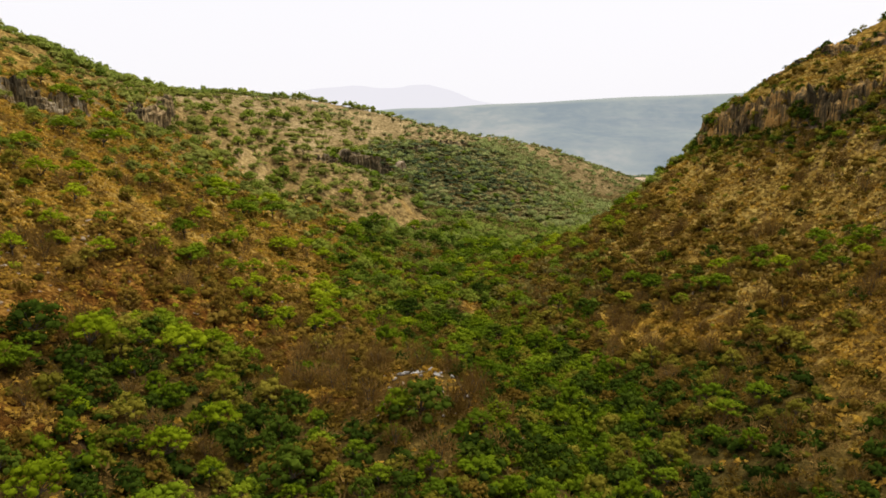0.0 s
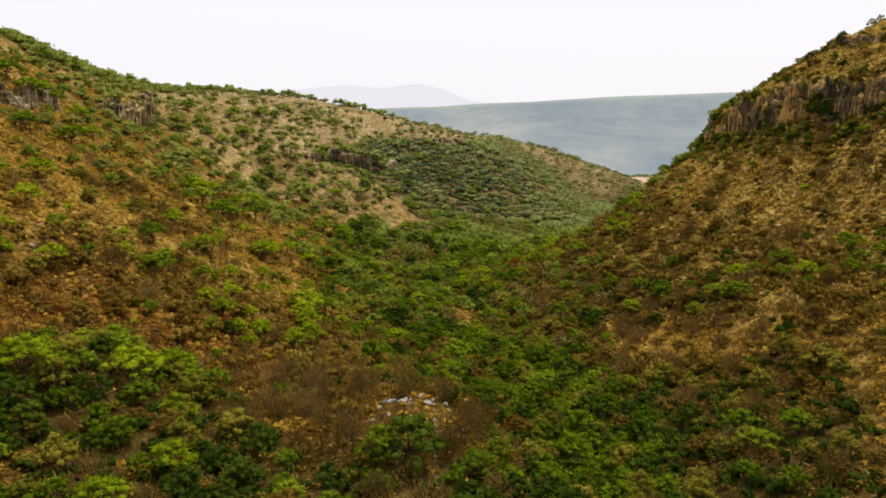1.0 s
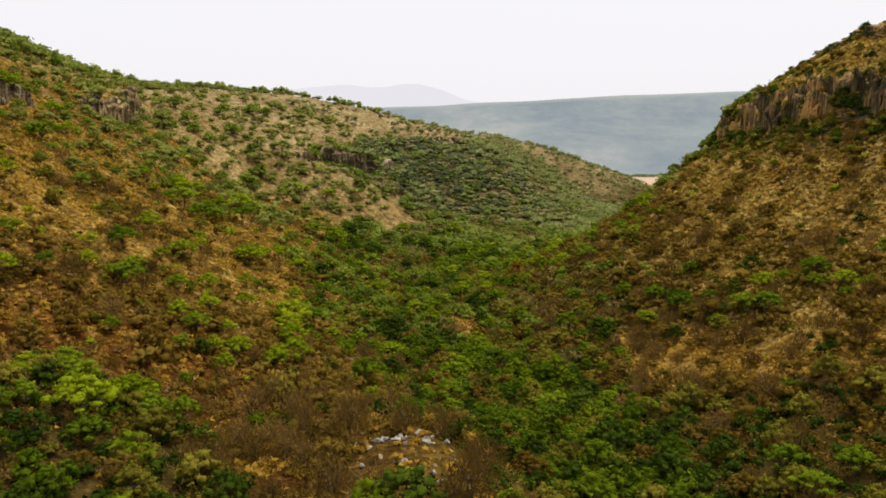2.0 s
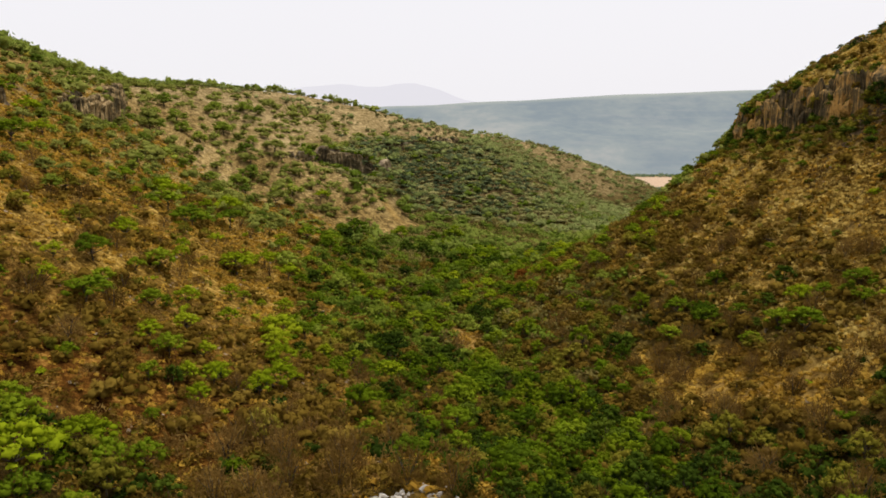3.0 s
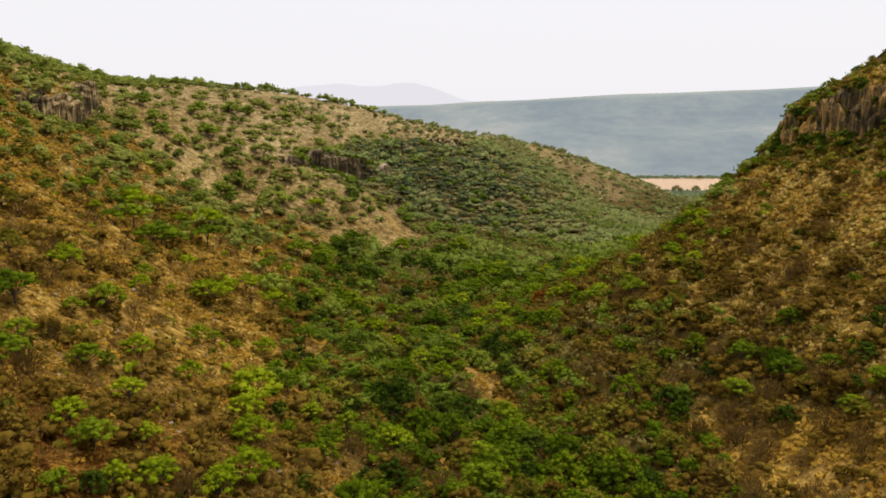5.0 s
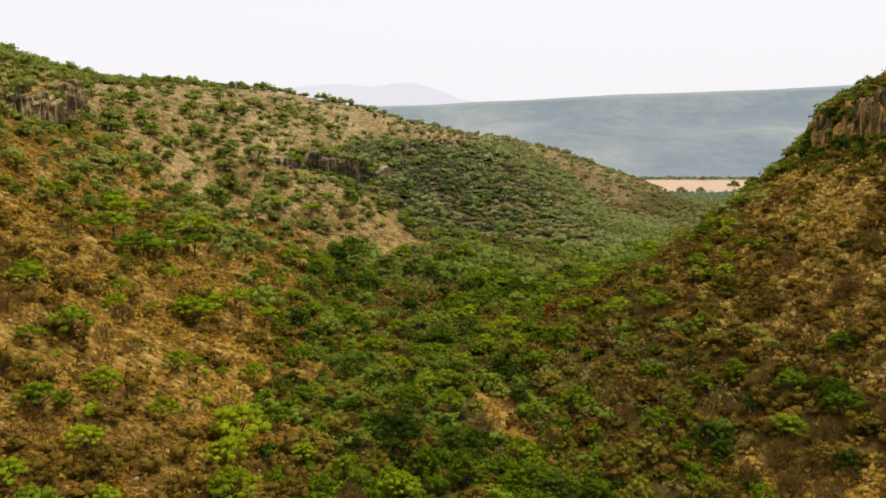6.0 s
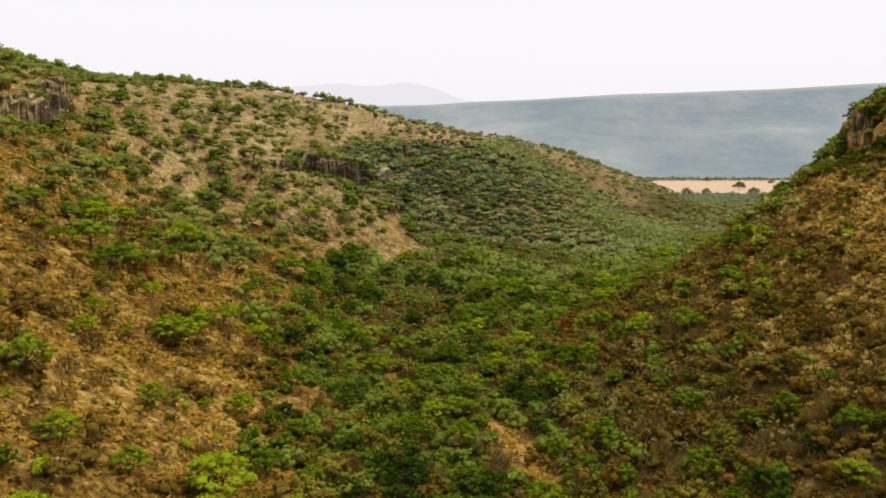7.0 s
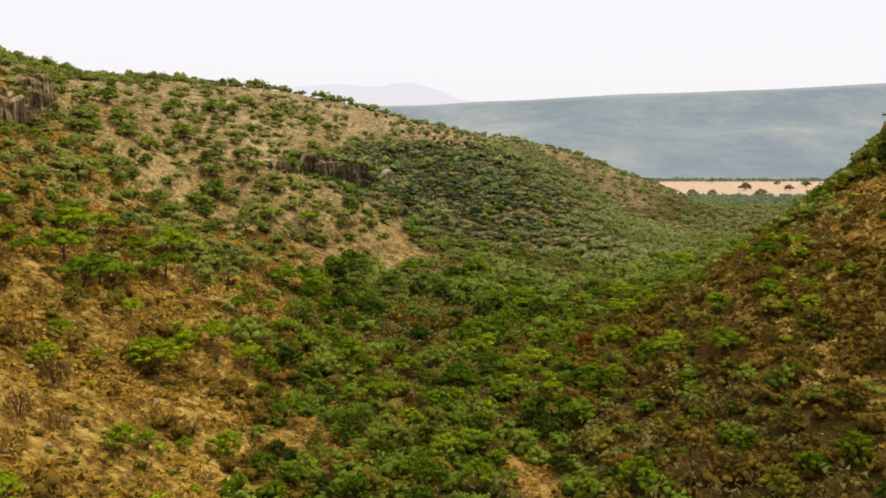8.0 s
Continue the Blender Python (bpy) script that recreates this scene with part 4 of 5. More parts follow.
# down the valley
standing(ACACIAS, (-36.5, 171.6, 1.9), (-32.9, 178.8, 1), (-47.7, 180.5, 2.1), (-29, 181.3, 2.1), (-0.3, 185.2, 2.5), (-46.8, 190.5, 1), (-51.1, 190.9, 1.8), (-29.3, 205.7, 1.1), (-42, 207.8, 2.5), (-49.2, 207.9, 1.8), (-43.5, 210.9, 2), (-34.3, 214, 2.8), (23, 214.4, 2.4), (-40, 214.8, 2.9))
standing(GREEN_THORNS, (-22.4, 165, 2.3), (5.3, 165.4, 2.4), (42.1, 166.8, 2.5), (-34.9, 174, 1.4), (34, 174.5, 2.1), (14.9, 177.6, 2.1), (-21.5, 177.7, 2), (-14.4, 178.7, 1.9), (-24.7, 178.8, 2), (-4.1, 193.1, 2.7), (2.5, 193.1, 1.9), (-0.7, 195.5, 3.4), (-25.5, 196.2, 2.4), (29.8, 202.2, 1.8), (1.1, 204.5, 2.5), (15.1, 205.7, 2.8), (-64.7, 209.9, 1.9), (-18.1, 210.1, 2.2), (-6.2, 211.7, 2.2), (47, 216.1, 2.5), (-62.8, 217.8, 4.2), (5.7, 217.8, 2.3), (41.8, 223, 3.1), (14.1, 225, 2), (-37.5, 225.8, 2.6), (-10, 226.9, 3))
standing(BROADS, (26.1, 169.1, 3), (8.3, 169.6, 3), (37.8, 173.1, 2.5), (-6.4, 183.5, 2.7), (29, 183.9, 2.2), (-9, 185.9, 2.1), (-11.2, 190.7, 1.8), (-1.8, 220, 4), (-17.4, 222.7, 2.9), (-19.3, 229.7, 4.2))
standing(DARKS, (15.6, 187, 1.9), (11.1, 192.5, 2), (-56.5, 215.6, 3.9), (-55.5, 221.6, 3.5))
standing(OLIVES, (13.9, 166.3, 2.3), (-4.9, 187.8, 2.1), (-20.4, 190.7, 1.5), (23.9, 194.2, 1.6), (15.9, 194.4, 3.2), (41.3, 194.5, 1.7), (45.4, 198.9, 3.1), (34.6, 199.6, 2.2), (-54.2, 201.8, 2.2), (-11.1, 205.7, 2.5), (44.8, 209.3, 2.9), (-52.5, 211.5, 1.8))
standing(BARES, (46.1, 168.2, 1.9), (-41.8, 169.9, 1.9), (4.7, 180.2, 3.2), (54.5, 180.5, 3.3), (-52.6, 183.2, 1.9))
# far slopes
standing(ACACIAS, (29.7, 233.6, 2.8), (27, 239.4, 2.2), (-60.4, 239.7, 2.4), (-66.7, 244.4, 2.5), (41.6, 248.7, 1.9), (37.1, 261.7, 3.5), (-83.3, 268.4, 4.6), (-83.8, 291, 4.6), (-74.1, 291.7, 3.2), (53.4, 293, 2.5), (-59.1, 294.6, 3.2), (-64.4, 301.2, 2.8), (-67.9, 303.6, 3.7), (-49.8, 309.3, 4.2), (-40.9, 315.6, 3.4), (68.4, 317.9, 4.2), (-57.9, 333.9, 3.8), (-61.5, 339.1, 4.6), (-48.9, 346.4, 3.3))
standing(GREEN_THORNS, (-28, 230.8, 2.6), (54.3, 232, 2.9), (-40.2, 233.5, 2.2), (-32.4, 233.7, 2.6), (-36.1, 240, 2.3), (-71.9, 242.1, 3.1), (-59.3, 256.4, 3.1), (7.3, 258.5, 4.4), (-87.9, 259.9, 2.1), (-80.5, 285.5, 2.4), (8.2, 285.8, 2.9), (18.4, 288.2, 3.7), (-71.2, 289, 2.4), (-96.5, 302.3, 3.5), (-67.4, 321.8, 3.6), (-103.8, 339.6, 4.6), (-90.7, 359.4, 4.6), (-76, 363, 3.3), (-83.7, 384.9, 4.6), (-77.9, 386.4, 3.6))
standing(BROADS, (-23.8, 237, 2.7), (21.6, 250.7, 3.2), (2, 251, 3.6), (-27.5, 258.1, 3.1), (-26.6, 298.9, 4.6), (-11.9, 303.6, 4.6), (0.4, 304.5, 3.9), (7.1, 313.1, 4.6))
standing(DARKS, (-51.9, 230.9, 4.3), (-19.5, 262.6, 3.8), (-38, 264.4, 3.9), (-31.8, 272.4, 4), (-28, 284.5, 4.3), (-15.8, 289.7, 3.7), (-102.2, 290.8, 2.9), (-94.8, 306.9, 3.6), (-84.1, 318, 3.7), (-69.6, 337.4, 2.9), (-80.9, 338.3, 4.6))
standing(OLIVES, (17.7, 234.7, 1.9), (-53.9, 253.4, 3.8), (-90.3, 318.4, 3.7), (84.8, 339.9, 4.4))
# high on the slope left of the stream bed
standing(ACACIAS, (-59.1, 103.8, 2.3), (-57.5, 112, 2.2), (-60, 117.2, 2.6), (-53.9, 118.6, 2.2), (-70.8, 135, 3.6), (-71.4, 150.1, 3.2), (-63, 130, 2.5), (-53.8, 168.9, 3.2), (-54.3, 144.7, 1.8), (-69.3, 236.4, 4.4), (-55.8, 248, 4.4), (-48.5, 130.1, 2.2), (-91, 218.8, 3.2), (-101.9, 233.6, 4), (-41.4, 195.1, 3.9), (-64.1, 119.5, 1.6))
standing(GREEN_THORNS, (-56.9, 128.1, 2.1), (-56.8, 210.4, 4.4), (-46.4, 141.5, 2.4), (-80.3, 147.6, 3.4), (-89.3, 181.7, 3.7), (-86, 194.8, 4.4), (-107.2, 224.9, 4.4), (-107.6, 218, 3.7), (-112.4, 217.8, 4.4), (-107.7, 232.8, 3.5), (-94.6, 325.2, 4.4), (-82.3, 274.3, 4.4), (-70.8, 328.7, 4), (-51.5, 125, 1.5), (-75.1, 224.8, 3.3), (-53.7, 297.9, 4.4))
standing(DARKS, (-67.9, 123.7, 1.7), (-99.6, 311.1, 4.4))
standing(OLIVES, (-63.9, 154.8, 2.6), (-58.9, 164.5, 3.4), (-70.5, 184.3, 3.1), (-82.8, 223.9, 2.9), (-73.3, 130.8, 2.8), (-90.4, 171.3, 2.7), (-86.9, 222.4, 3.6), (-71.6, 168, 2.5), (-65.2, 312, 4.3), (-54.2, 114.4, 1.9))


def free_of(places, fixed, gap):
    f = np.array([(a, b) for a, b, _ in fixed])
    d = ((places[:, None, :] - f[None, :, :]) ** 2).sum(2).min(1)
    return places[d > gap * gap]


def shuffled(places, seed, n):
    return places[np.random.RandomState(seed).permutation(len(places))[:n]]


# the rest of the thorn trees, thinner on bare ground, most of them high up or far off
wild = scatter(5200, -150, -18, 48, 330, lambda x, y: 0.5 * hillside(x, y) * (0.25 + 0.75 * smooth(-0.2, 0.3, value_noise(x / 19, y / 19))), 3, 5.6)
wild = free_of(wild, STANDING, 4.5)
for x, y in shuffled(wild[(wild[:, 0] < -66) | (wild[:, 1] > 235) | (wild[:, 1] < 70)], 4, 280):
    plant(HILL_THORNS if x < -70 or y > 220 else GREEN_THORNS if random.random() < 0.4 else ACACIAS, x, y, random.uniform(0.45, 0.95))
# green belt and single trees on the slope right of the stream bed
belt = scatter(2600, 35, 76, 110, 176, lambda x, y: np.exp(-((y - 170 + 1.5 * (x - 37)) / 5.5) ** 2), 6, 3.0)
for x, y in free_of(belt, STANDING, 3.6)[:20]:
    plant(GREEN_THORNS if random.random() < 0.6 else ACACIAS, x, y, random.uniform(0.55, 1.0))
crest = scatter(900, 84, 150, 120, 270, lambda x, y: 0.5 * smooth(70, 78, land(x, y)), 12, 6.5)
for x, y in crest[:90]:
    plant(DARKS if random.random() < 0.6 else OLIVES, x, y, random.uniform(0.35, 0.7))
# valley thicket
deep = scatter(6000, -50, 62, 56, 300, lambda x, y: thicket(x, y) * (0.45 + 0.55 * smooth(100, 112, y)) * (1 - clearing(x, y)) * (1 - 0.95 * brown(x, y)) * (1 - hump(x, y)), 5, 3.8)
RED_BUSH = ((24.3, 241, 0), (23.6, 237, 0), (23, 233, 0), (22.4, 229, 0))
deep = free_of(free_of(deep, STANDING, 3.2), RED_BUSH, 3.6)
for k, (x, y) in enumerate(shuffled(deep, 6, 400)):
    f = float(value_noise(x / 13 + 70, y / 15)) + random.uniform(-0.35, 0.35)
    far = y > 185
    kind = DARKS if f < (-0.42 if far else -0.32 if y > 140 else -0.16) else BROADS if f < (-0.12 if far else 0.08) else (FAR_BROADS if far else OLIVES) if f < (0.3 if far else 0.2) else ACACIAS if f < 0.55 else GREEN_THORNS
    if kind is ACACIAS and x > -6 and y < 165:
        kind = (BROADS, GREEN_THORNS, OLIVES)[k % 3]
    plant(kind, x, y, 0.5 + 0.7 * random.random() ** 1.4)
for x, y in shuffled(scatter(4000, -55, 60, 60, 290, lambda x, y: 0.7 * thicket(x, y) * (1 - clearing(x, y)) * (1 - hump(x, y)) * (1 - 0.5 * brown(x, y)), 8, 5.0), 9, 110):
    plant(OLIVES, x, y, random.uniform(0.6, 1.1))
near_left = scatter(700, -52, -14, 56, 100, lambda x, y: (thicket(x, y) + 0.1) * (1 - hump(x, y)) * (1 - clearing(x, y)), 10, 4.4)
for k, (x, y) in enumerate(free_of(near_left, STANDING, 3.2)[:22]):
    plant((DARKS, DARKS, OLIVES, DARKS, BROWNS, GREEN_THORNS)[k % 6], x, y, random.uniform(0.55, 1.0))
def beside_cliff(x, y, name, off, reach):
    ys, xs, side, _ = CLIFF_LINES[name]
    return np.exp(-(((x - np.interp(y, ys, xs)) * side - off) / reach) ** 2)


for x, y in scatter(2600, 76, 98, 150, 262, lambda x, y: np.maximum(beside_cliff(x, y, "right", -3.0, 1.9), 0.5 * beside_cliff(x, y, "right", 2.5, 1.0)) * (0.5 + 0.5 * smooth(-0.2, 0.4, value_noise(x / 5, y / 9 + 14))), 13, 1.9)[:110]:
    plant((DARKS, OLIVES, BROWNS, GREEN_THORNS)[random.randrange(4)], x, y, random.uniform(0.28, 0.7))
for x, y in scatter(900, 94, 112, 160, 242, lambda x, y: beside_cliff(x, y, "crest", -1.0, 1.8), 17, 2.2)[:60]:
    plant((DARKS, DARKS, OLIVES)[random.randrange(3)], x, y, random.uniform(0.3, 0.6))
for x, y in scatter(1500, -118, -98, 180, 330, lambda x, y: 0.5 * (1 - beside_cliff(x, y, "left_low", -3, 4)) * (1 - beside_cliff(x, y, "left_high", -3, 4)), 14, 5.0)[:60]:
    plant(HILL_THORNS if random.random() < 0.6 else OLIVES, x, y, random.uniform(0.35, 0.75))
for x, y in shuffled(scatter(7000, -80, 90, 60, 250, lambda x, y: (0.15 + 0.85 * brown(x, y) * (1 - 0.75 * clearing(x, y))) * (1 - stony(x, y)), 9, 3.2), 10, 210):
    plant(BARES, x, y, random.uniform(0.6, 1.15))
plant(DARKS, -2.6, 77.0, 1.25)

for x, y in shuffled(scatter(7000, -55, 75, 50, 285, lambda x, y: np.clip(0.2 * thicket(x, y) + 0.8 * brown(x, y), 0, 1) * (1 - 0.9 * clearing(x, y)) * (1 - stony(x, y)), 15, 4.2), 16, 200):
    plant(BROWNS, x, y, random.uniform(0.5, 1.1))

NEAR_CLOUDS = [bush_cloud(100 + k, 80, 0.13, 0.8, 8) for k in range(6)]
FAR_CLOUDS = [bush_cloud(120 + k, 40, 0.16, 0.8, 5, 0.3) for k in range(6)]
DISTANT_CLOUDS = [bush_cloud(190 + k, 18, 0.22, 0.8, 3, 0.3) for k in range(6)]
TWIGS = [twig_cloud(np.random.RandomState(140 + k), 1.15, 1.0, 90, 0.055) for k in range(5)]
TUFTS = [tuft_cloud(160 + k, 12) for k in range(6)]

TWIGGY_CLOUDS = [bush_cloud(240 + k, 84, 0.1, 0.85, 8) for k in range(6)]
FUZZ_CLOUDS = [bush_cloud(170 + k, 80, 0.13, 0.8, 7, 0.15, False) for k in range(5)]
LOW_CLOUDS = [bush_cloud(180 + k, 90, 0.12, 0.6, 6, 0.15, False) for k in range(5)]


green_share = lambda x, y: thicket(x, y) * (1 - clearing(x, y)) * (1 - 0.85 * brown(x, y))
on_hill = lambda x, y: smooth(28, 40, land(x, y))
near_left_share = lambda x, y: (1 - smooth(140, 165, y)) * (1 - smooth(-15, 0, x)) * smooth(-66, -48, x)
scrub("valley_scrub", scatter(3400, -40, 75, 165, 292, lambda x, y: green_share(x, y), 41, 1.9), NEAR_CLOUDS, LEAF_VALLEY, 1.0, 2.5, 42, "pale green leafy undergrowth on the valley floor")
scrub("green_scrub", scatter(4400, -60, 75, 56, 260, lambda x, y: green_share(x, y) * (0.15 + 0.85 * smooth(98, 112, y)) * (1 - 0.8 * smooth(160, 190, y)) * (1 - hump(x, y)), 21, 1.9), NEAR_CLOUDS, LEAF_GREEN, 1.0, 2.1, 22, "green leafy undergrowth filling the valley floor")
scrub("lime_scrub", scatter(2200, -90, 75, 100, 290, lambda x, y: 0.02 + 0.36 * green_share(x, y) + 0.16 * (x < -18), 35, 3.0), NEAR_CLOUDS, LEAF_LIME, 0.6, 1.5, 36, "lime-green young bushes")
scrub("olive_scrub", scatter(4600, -120, 100, 56, 310, lambda x, y: (0.12 + 0.42 * thicket(x, y) * (1 - 0.8 * brown(x, y)) + 0.1 * (x > 40)) * (1 - 0.8 * clearing(x, y)) * (1 - hump(x, y)), 23, 2.0), NEAR_CLOUDS, LEAF_OLIVE, 0.6, 1.7, 24, "dry olive scrub on the hillsides")
withered_share = lambda x, y: (0.9 * brown(x, y) * np.clip(0.3 + smooth(98, 118, y) + hump(x, y), 0, 1) + 0.18 * near_left_share(x, y) + 0.05) * (1 - 0.8 * clearing(x, y)) * (1 - stony(x, y))
scrub("brown_scrub", scatter(9500, -75, 95, 112, 270, withered_share, 63, 1.8), TWIGGY_CLOUDS, LEAF_BROWN, 0.7, 2.5, 64, "brown withered scrub on the lower slopes")
scrub("brown_thorn_scrub", scatter(3800, -75, 95, 46, 112, withered_share, 65, 1.5), FUZZ_CLOUDS, LEAF_BROWN, 0.7, 1.8, 66, "brown twiggy scrub about the stony hump")
scrub("low_undergrowth", scatter(8000, -60, 80, 56, 320, lambda x, y: 0.4 * thicket(x, y) * (1 - clearing(x, y)) * (1 - 0.8 * stony(x, y)), 57, 1.8), LOW_CLOUDS, LEAF_BROWN, 0.8, 1.5, 58, "low dry undergrowth beneath the thicket")
scrub("dark_undergrowth", scatter(2600, -55, 60, 56, 130, lambda x, y: 0.95 * thicket(x, y) * (1 - clearing(x, y)) * (1 - hump(x, y)), 59, 1.8), NEAR_CLOUDS, LEAF_DARK, 0.9, 2.0, 60, "dark green undergrowth beneath the thicket")
scrub("bare_scrub", scatter(8000, -110, 100, 46, 280, lambda x, y: (0.12 + 0.4 * brown(x, y) + 0.25 * near_left_share(x, y)) * (1 - 0.8 * clearing(x, y)) * (1 - stony(x, y)), 25, 1.5), TWIGS, TWIG_GREY, 0.8, 1.9, 26, "leafless grey-brown thorn scrub")
scrub("dry_grass", scatter(112000, -120, 105, 46, 300, lambda x, y: np.clip(0.75 * hillside(x, y) * (1 - 0.4 * near_left_share(x, y)) + clearing(x, y), 0.08, 0.85) * (0.25 + 0.75 * smooth(-0.4, 0.4, value_noise(x / 4, y / 4 + 31))), 37), TUFTS, STRAW, 0.6, 1.6, 38, "tussocks of straw-coloured dry grass", "grass")
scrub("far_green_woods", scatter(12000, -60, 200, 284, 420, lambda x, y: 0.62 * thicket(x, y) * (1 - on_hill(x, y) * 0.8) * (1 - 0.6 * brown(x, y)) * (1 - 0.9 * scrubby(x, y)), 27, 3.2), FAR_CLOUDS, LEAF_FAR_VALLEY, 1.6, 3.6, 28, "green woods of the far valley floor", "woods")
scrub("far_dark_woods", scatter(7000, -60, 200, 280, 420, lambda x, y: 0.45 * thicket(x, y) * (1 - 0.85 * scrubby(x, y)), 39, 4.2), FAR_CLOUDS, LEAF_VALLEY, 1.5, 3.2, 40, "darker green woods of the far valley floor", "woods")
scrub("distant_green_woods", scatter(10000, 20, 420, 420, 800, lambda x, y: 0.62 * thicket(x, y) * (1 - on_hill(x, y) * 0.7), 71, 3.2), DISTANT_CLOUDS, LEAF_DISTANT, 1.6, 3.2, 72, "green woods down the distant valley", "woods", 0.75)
scrub("distant_olive_woods", scatter(8000, 20, 420, 420, 800, lambda x, y: 0.5 * thicket(x, y), 73, 3.6), DISTANT_CLOUDS, LEAF_HAZE_GREY, 1.5, 2.8, 74, "haze-tinted olive woods down the distant valley", "woods", 0.75)
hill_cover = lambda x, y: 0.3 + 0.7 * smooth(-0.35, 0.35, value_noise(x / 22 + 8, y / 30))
scrub("far_hill_bushes", scatter(11000, -240, 110, 225, 420, lambda x, y: 0.26 * hill_cover(x, y) * on_hill(x, y) * (1 - scrubby(x, y)), 29, 2.4), FAR_CLOUDS, LEAF_HILL, 0.6, 2.3, 30, "scattered haze-tinted bushes on the far hillside")
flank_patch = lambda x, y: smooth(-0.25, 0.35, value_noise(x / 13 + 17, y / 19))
scrub("far_hill_thicket", scatter(16000, -50, 130, 336, 480, lambda x, y: scrubby(x, y) * (0.6 + 0.4 * flank_patch(x, y)), 81, 2.1), DISTANT_CLOUDS, LEAF_HAZE_GREY, 1.2, 3.4, 82, "grey-green thicket on the flank of the far hill", "shrubs", 0.6)
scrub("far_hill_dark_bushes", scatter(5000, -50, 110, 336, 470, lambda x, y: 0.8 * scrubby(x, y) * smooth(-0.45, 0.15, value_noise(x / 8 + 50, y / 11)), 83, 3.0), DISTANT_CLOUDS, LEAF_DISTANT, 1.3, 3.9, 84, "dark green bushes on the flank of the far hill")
scrub("hollow_bushes", scatter(7000, -45, 60, 345, 450, lambda x, y: 0.95 * np.minimum(1, 1.6 * bell(x, y, 2, 396, 26, 28)) * scrubby(x, y), 89, 2.2), DISTANT_CLOUDS, LEAF_HOLLOW, 1.5, 3.6, 90, "dark green bushes crowding the hollow beside the rock wall", "shrubs", 0.7)
scrub("far_hill_bare_scrub", scatter(6000, -50, 130, 336, 480, lambda x, y: 0.7 * scrubby(x, y) * (1 - flank_patch(x, y)), 87, 2.4), FUZZ_CLOUDS, LEAF_FUZZ, 1.2, 2.8, 88, "leafless grey-brown scrub on the flank of the far hill", "shrubs", 0.6)
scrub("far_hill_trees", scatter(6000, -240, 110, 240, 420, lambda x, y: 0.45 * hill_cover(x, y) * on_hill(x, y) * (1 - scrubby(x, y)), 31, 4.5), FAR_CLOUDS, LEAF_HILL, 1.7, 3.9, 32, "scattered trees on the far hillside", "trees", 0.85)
scrub("distant_hill_bushes", scatter(10000, -330, 200, 420, 640, lambda x, y: 0.5 * hill_cover(x, y) * on_hill(x, y), 75, 3.0), DISTANT_CLOUDS, LEAF_HAZE_GREY, 0.9, 2.4, 76, "haze-tinted bushes on the distant hillside")
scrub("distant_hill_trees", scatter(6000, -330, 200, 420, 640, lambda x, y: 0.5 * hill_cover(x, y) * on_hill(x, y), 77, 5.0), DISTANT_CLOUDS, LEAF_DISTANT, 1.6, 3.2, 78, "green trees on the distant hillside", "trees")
scrub("upper_slope_bushes", scatter(8000, -330, 260, 60, 300, lambda x, y: np.where(x < 0, 0.15, 0.4) * smooth(50, 70, land(x, y)), 33, 3.2), DISTANT_CLOUDS, LEAF_OLIVE, 0.6, 2.0, 34, "bushes along the upper slopes and crests")
ridge = lambda x, y: np.maximum(smooth(86, 90, land(x, y)) * (x < -105), smooth(-1.5, 1, land(x, y) - np.interp(x, (-110, -68, -39, 0, 40, 80), (88, 85.5, 79, 71, 63.5, 55))) * smooth(440, 455, y) * (1 - smooth(500, 530, y)))
scrub("crest_trees", scatter(12000, -260, 80, 280, 530, lambda x, y: 0.8 * ridge(x, y), 61, 3.4), FAR_CLOUDS, LEAF_FAR_VALLEY, 2.2, 4.2, 62, "green trees along the crest of the hill", "trees")


def before_wall(x, y):
    d = y - np.interp(x, *CROSS_CLIFFS["far_wall"][:2])
    return np.exp(-((d + 3.2) / 2.6) ** 2) * smooth(-56, -50, x) * (1 - smooth(-26, -22, x))


scrub("wall_foot_bushes", scatter(9000, -58, -20, 335, 395, before_wall, 85, 1.6), FAR_CLOUDS, LEAF_GREEN, 0.8, 2.2, 86, "dark green bushes at the foot of the rock wall")

fuzzy = lambda x, y: np.clip(1.3 * bell(x, y, -11, 266, 8, 32) + 0.9 * bell(x, y, 28, 330, 18, 18) + 1.2 * bell(x, y, 4.5, 180, 3.5, 5) + 0.5 * bell(x, y, 25, 190, 9, 14) + 0.18 * smooth(0.1, 0.5, value_noise(x / 12 + 40, y / 12)) * thicket(x, y) * smooth(200, 225, y), 0, 1)
scrub("pale_fuzzy_scrub", scatter(9000, -35, 70, 130, 350, lambda x, y: fuzzy(x, y) * (1 - clearing(x, y)) * (1 - bell(x, y, -14.5, 236, 3, 5)) * (1 - bell(x, y, -13.5, 213, 3, 4)), 91, 2.0), FUZZ_CLOUDS, LEAF_FUZZ, 1.4, 3.0, 92, "pale dry twiggy bushes in the valley woods")

# small trees dotted over the slope right of the stream bed, and closing over the nose of its cliff
for x, y in scatter(2600, 44, 90, 105, 246, lambda x, y: 0.6 * (1 - clearing(x, y)) * smooth(30, 36, land(x, y)), 93, 4.2)[:150]:
    plant((OLIVES, BROWNS, BARES, DARKS, BARES, GREEN_THORNS)[random.randrange(6)], x, y, random.uniform(0.32, 0.62))
for x, y in scatter(900, 80, 97, 228, 264, lambda x, y: 0.9 * np.maximum(beside_cliff(x, y, "right", -1.6, 1.8), beside_cliff(x, y, "right", 1.5, 2.0)), 94, 1.7)[:80]:
    plant((DARKS, FAR_BROADS, GREEN_THORNS, OLIVES)[random.randrange(4)], x, y, random.uniform(0.4, 0.8))

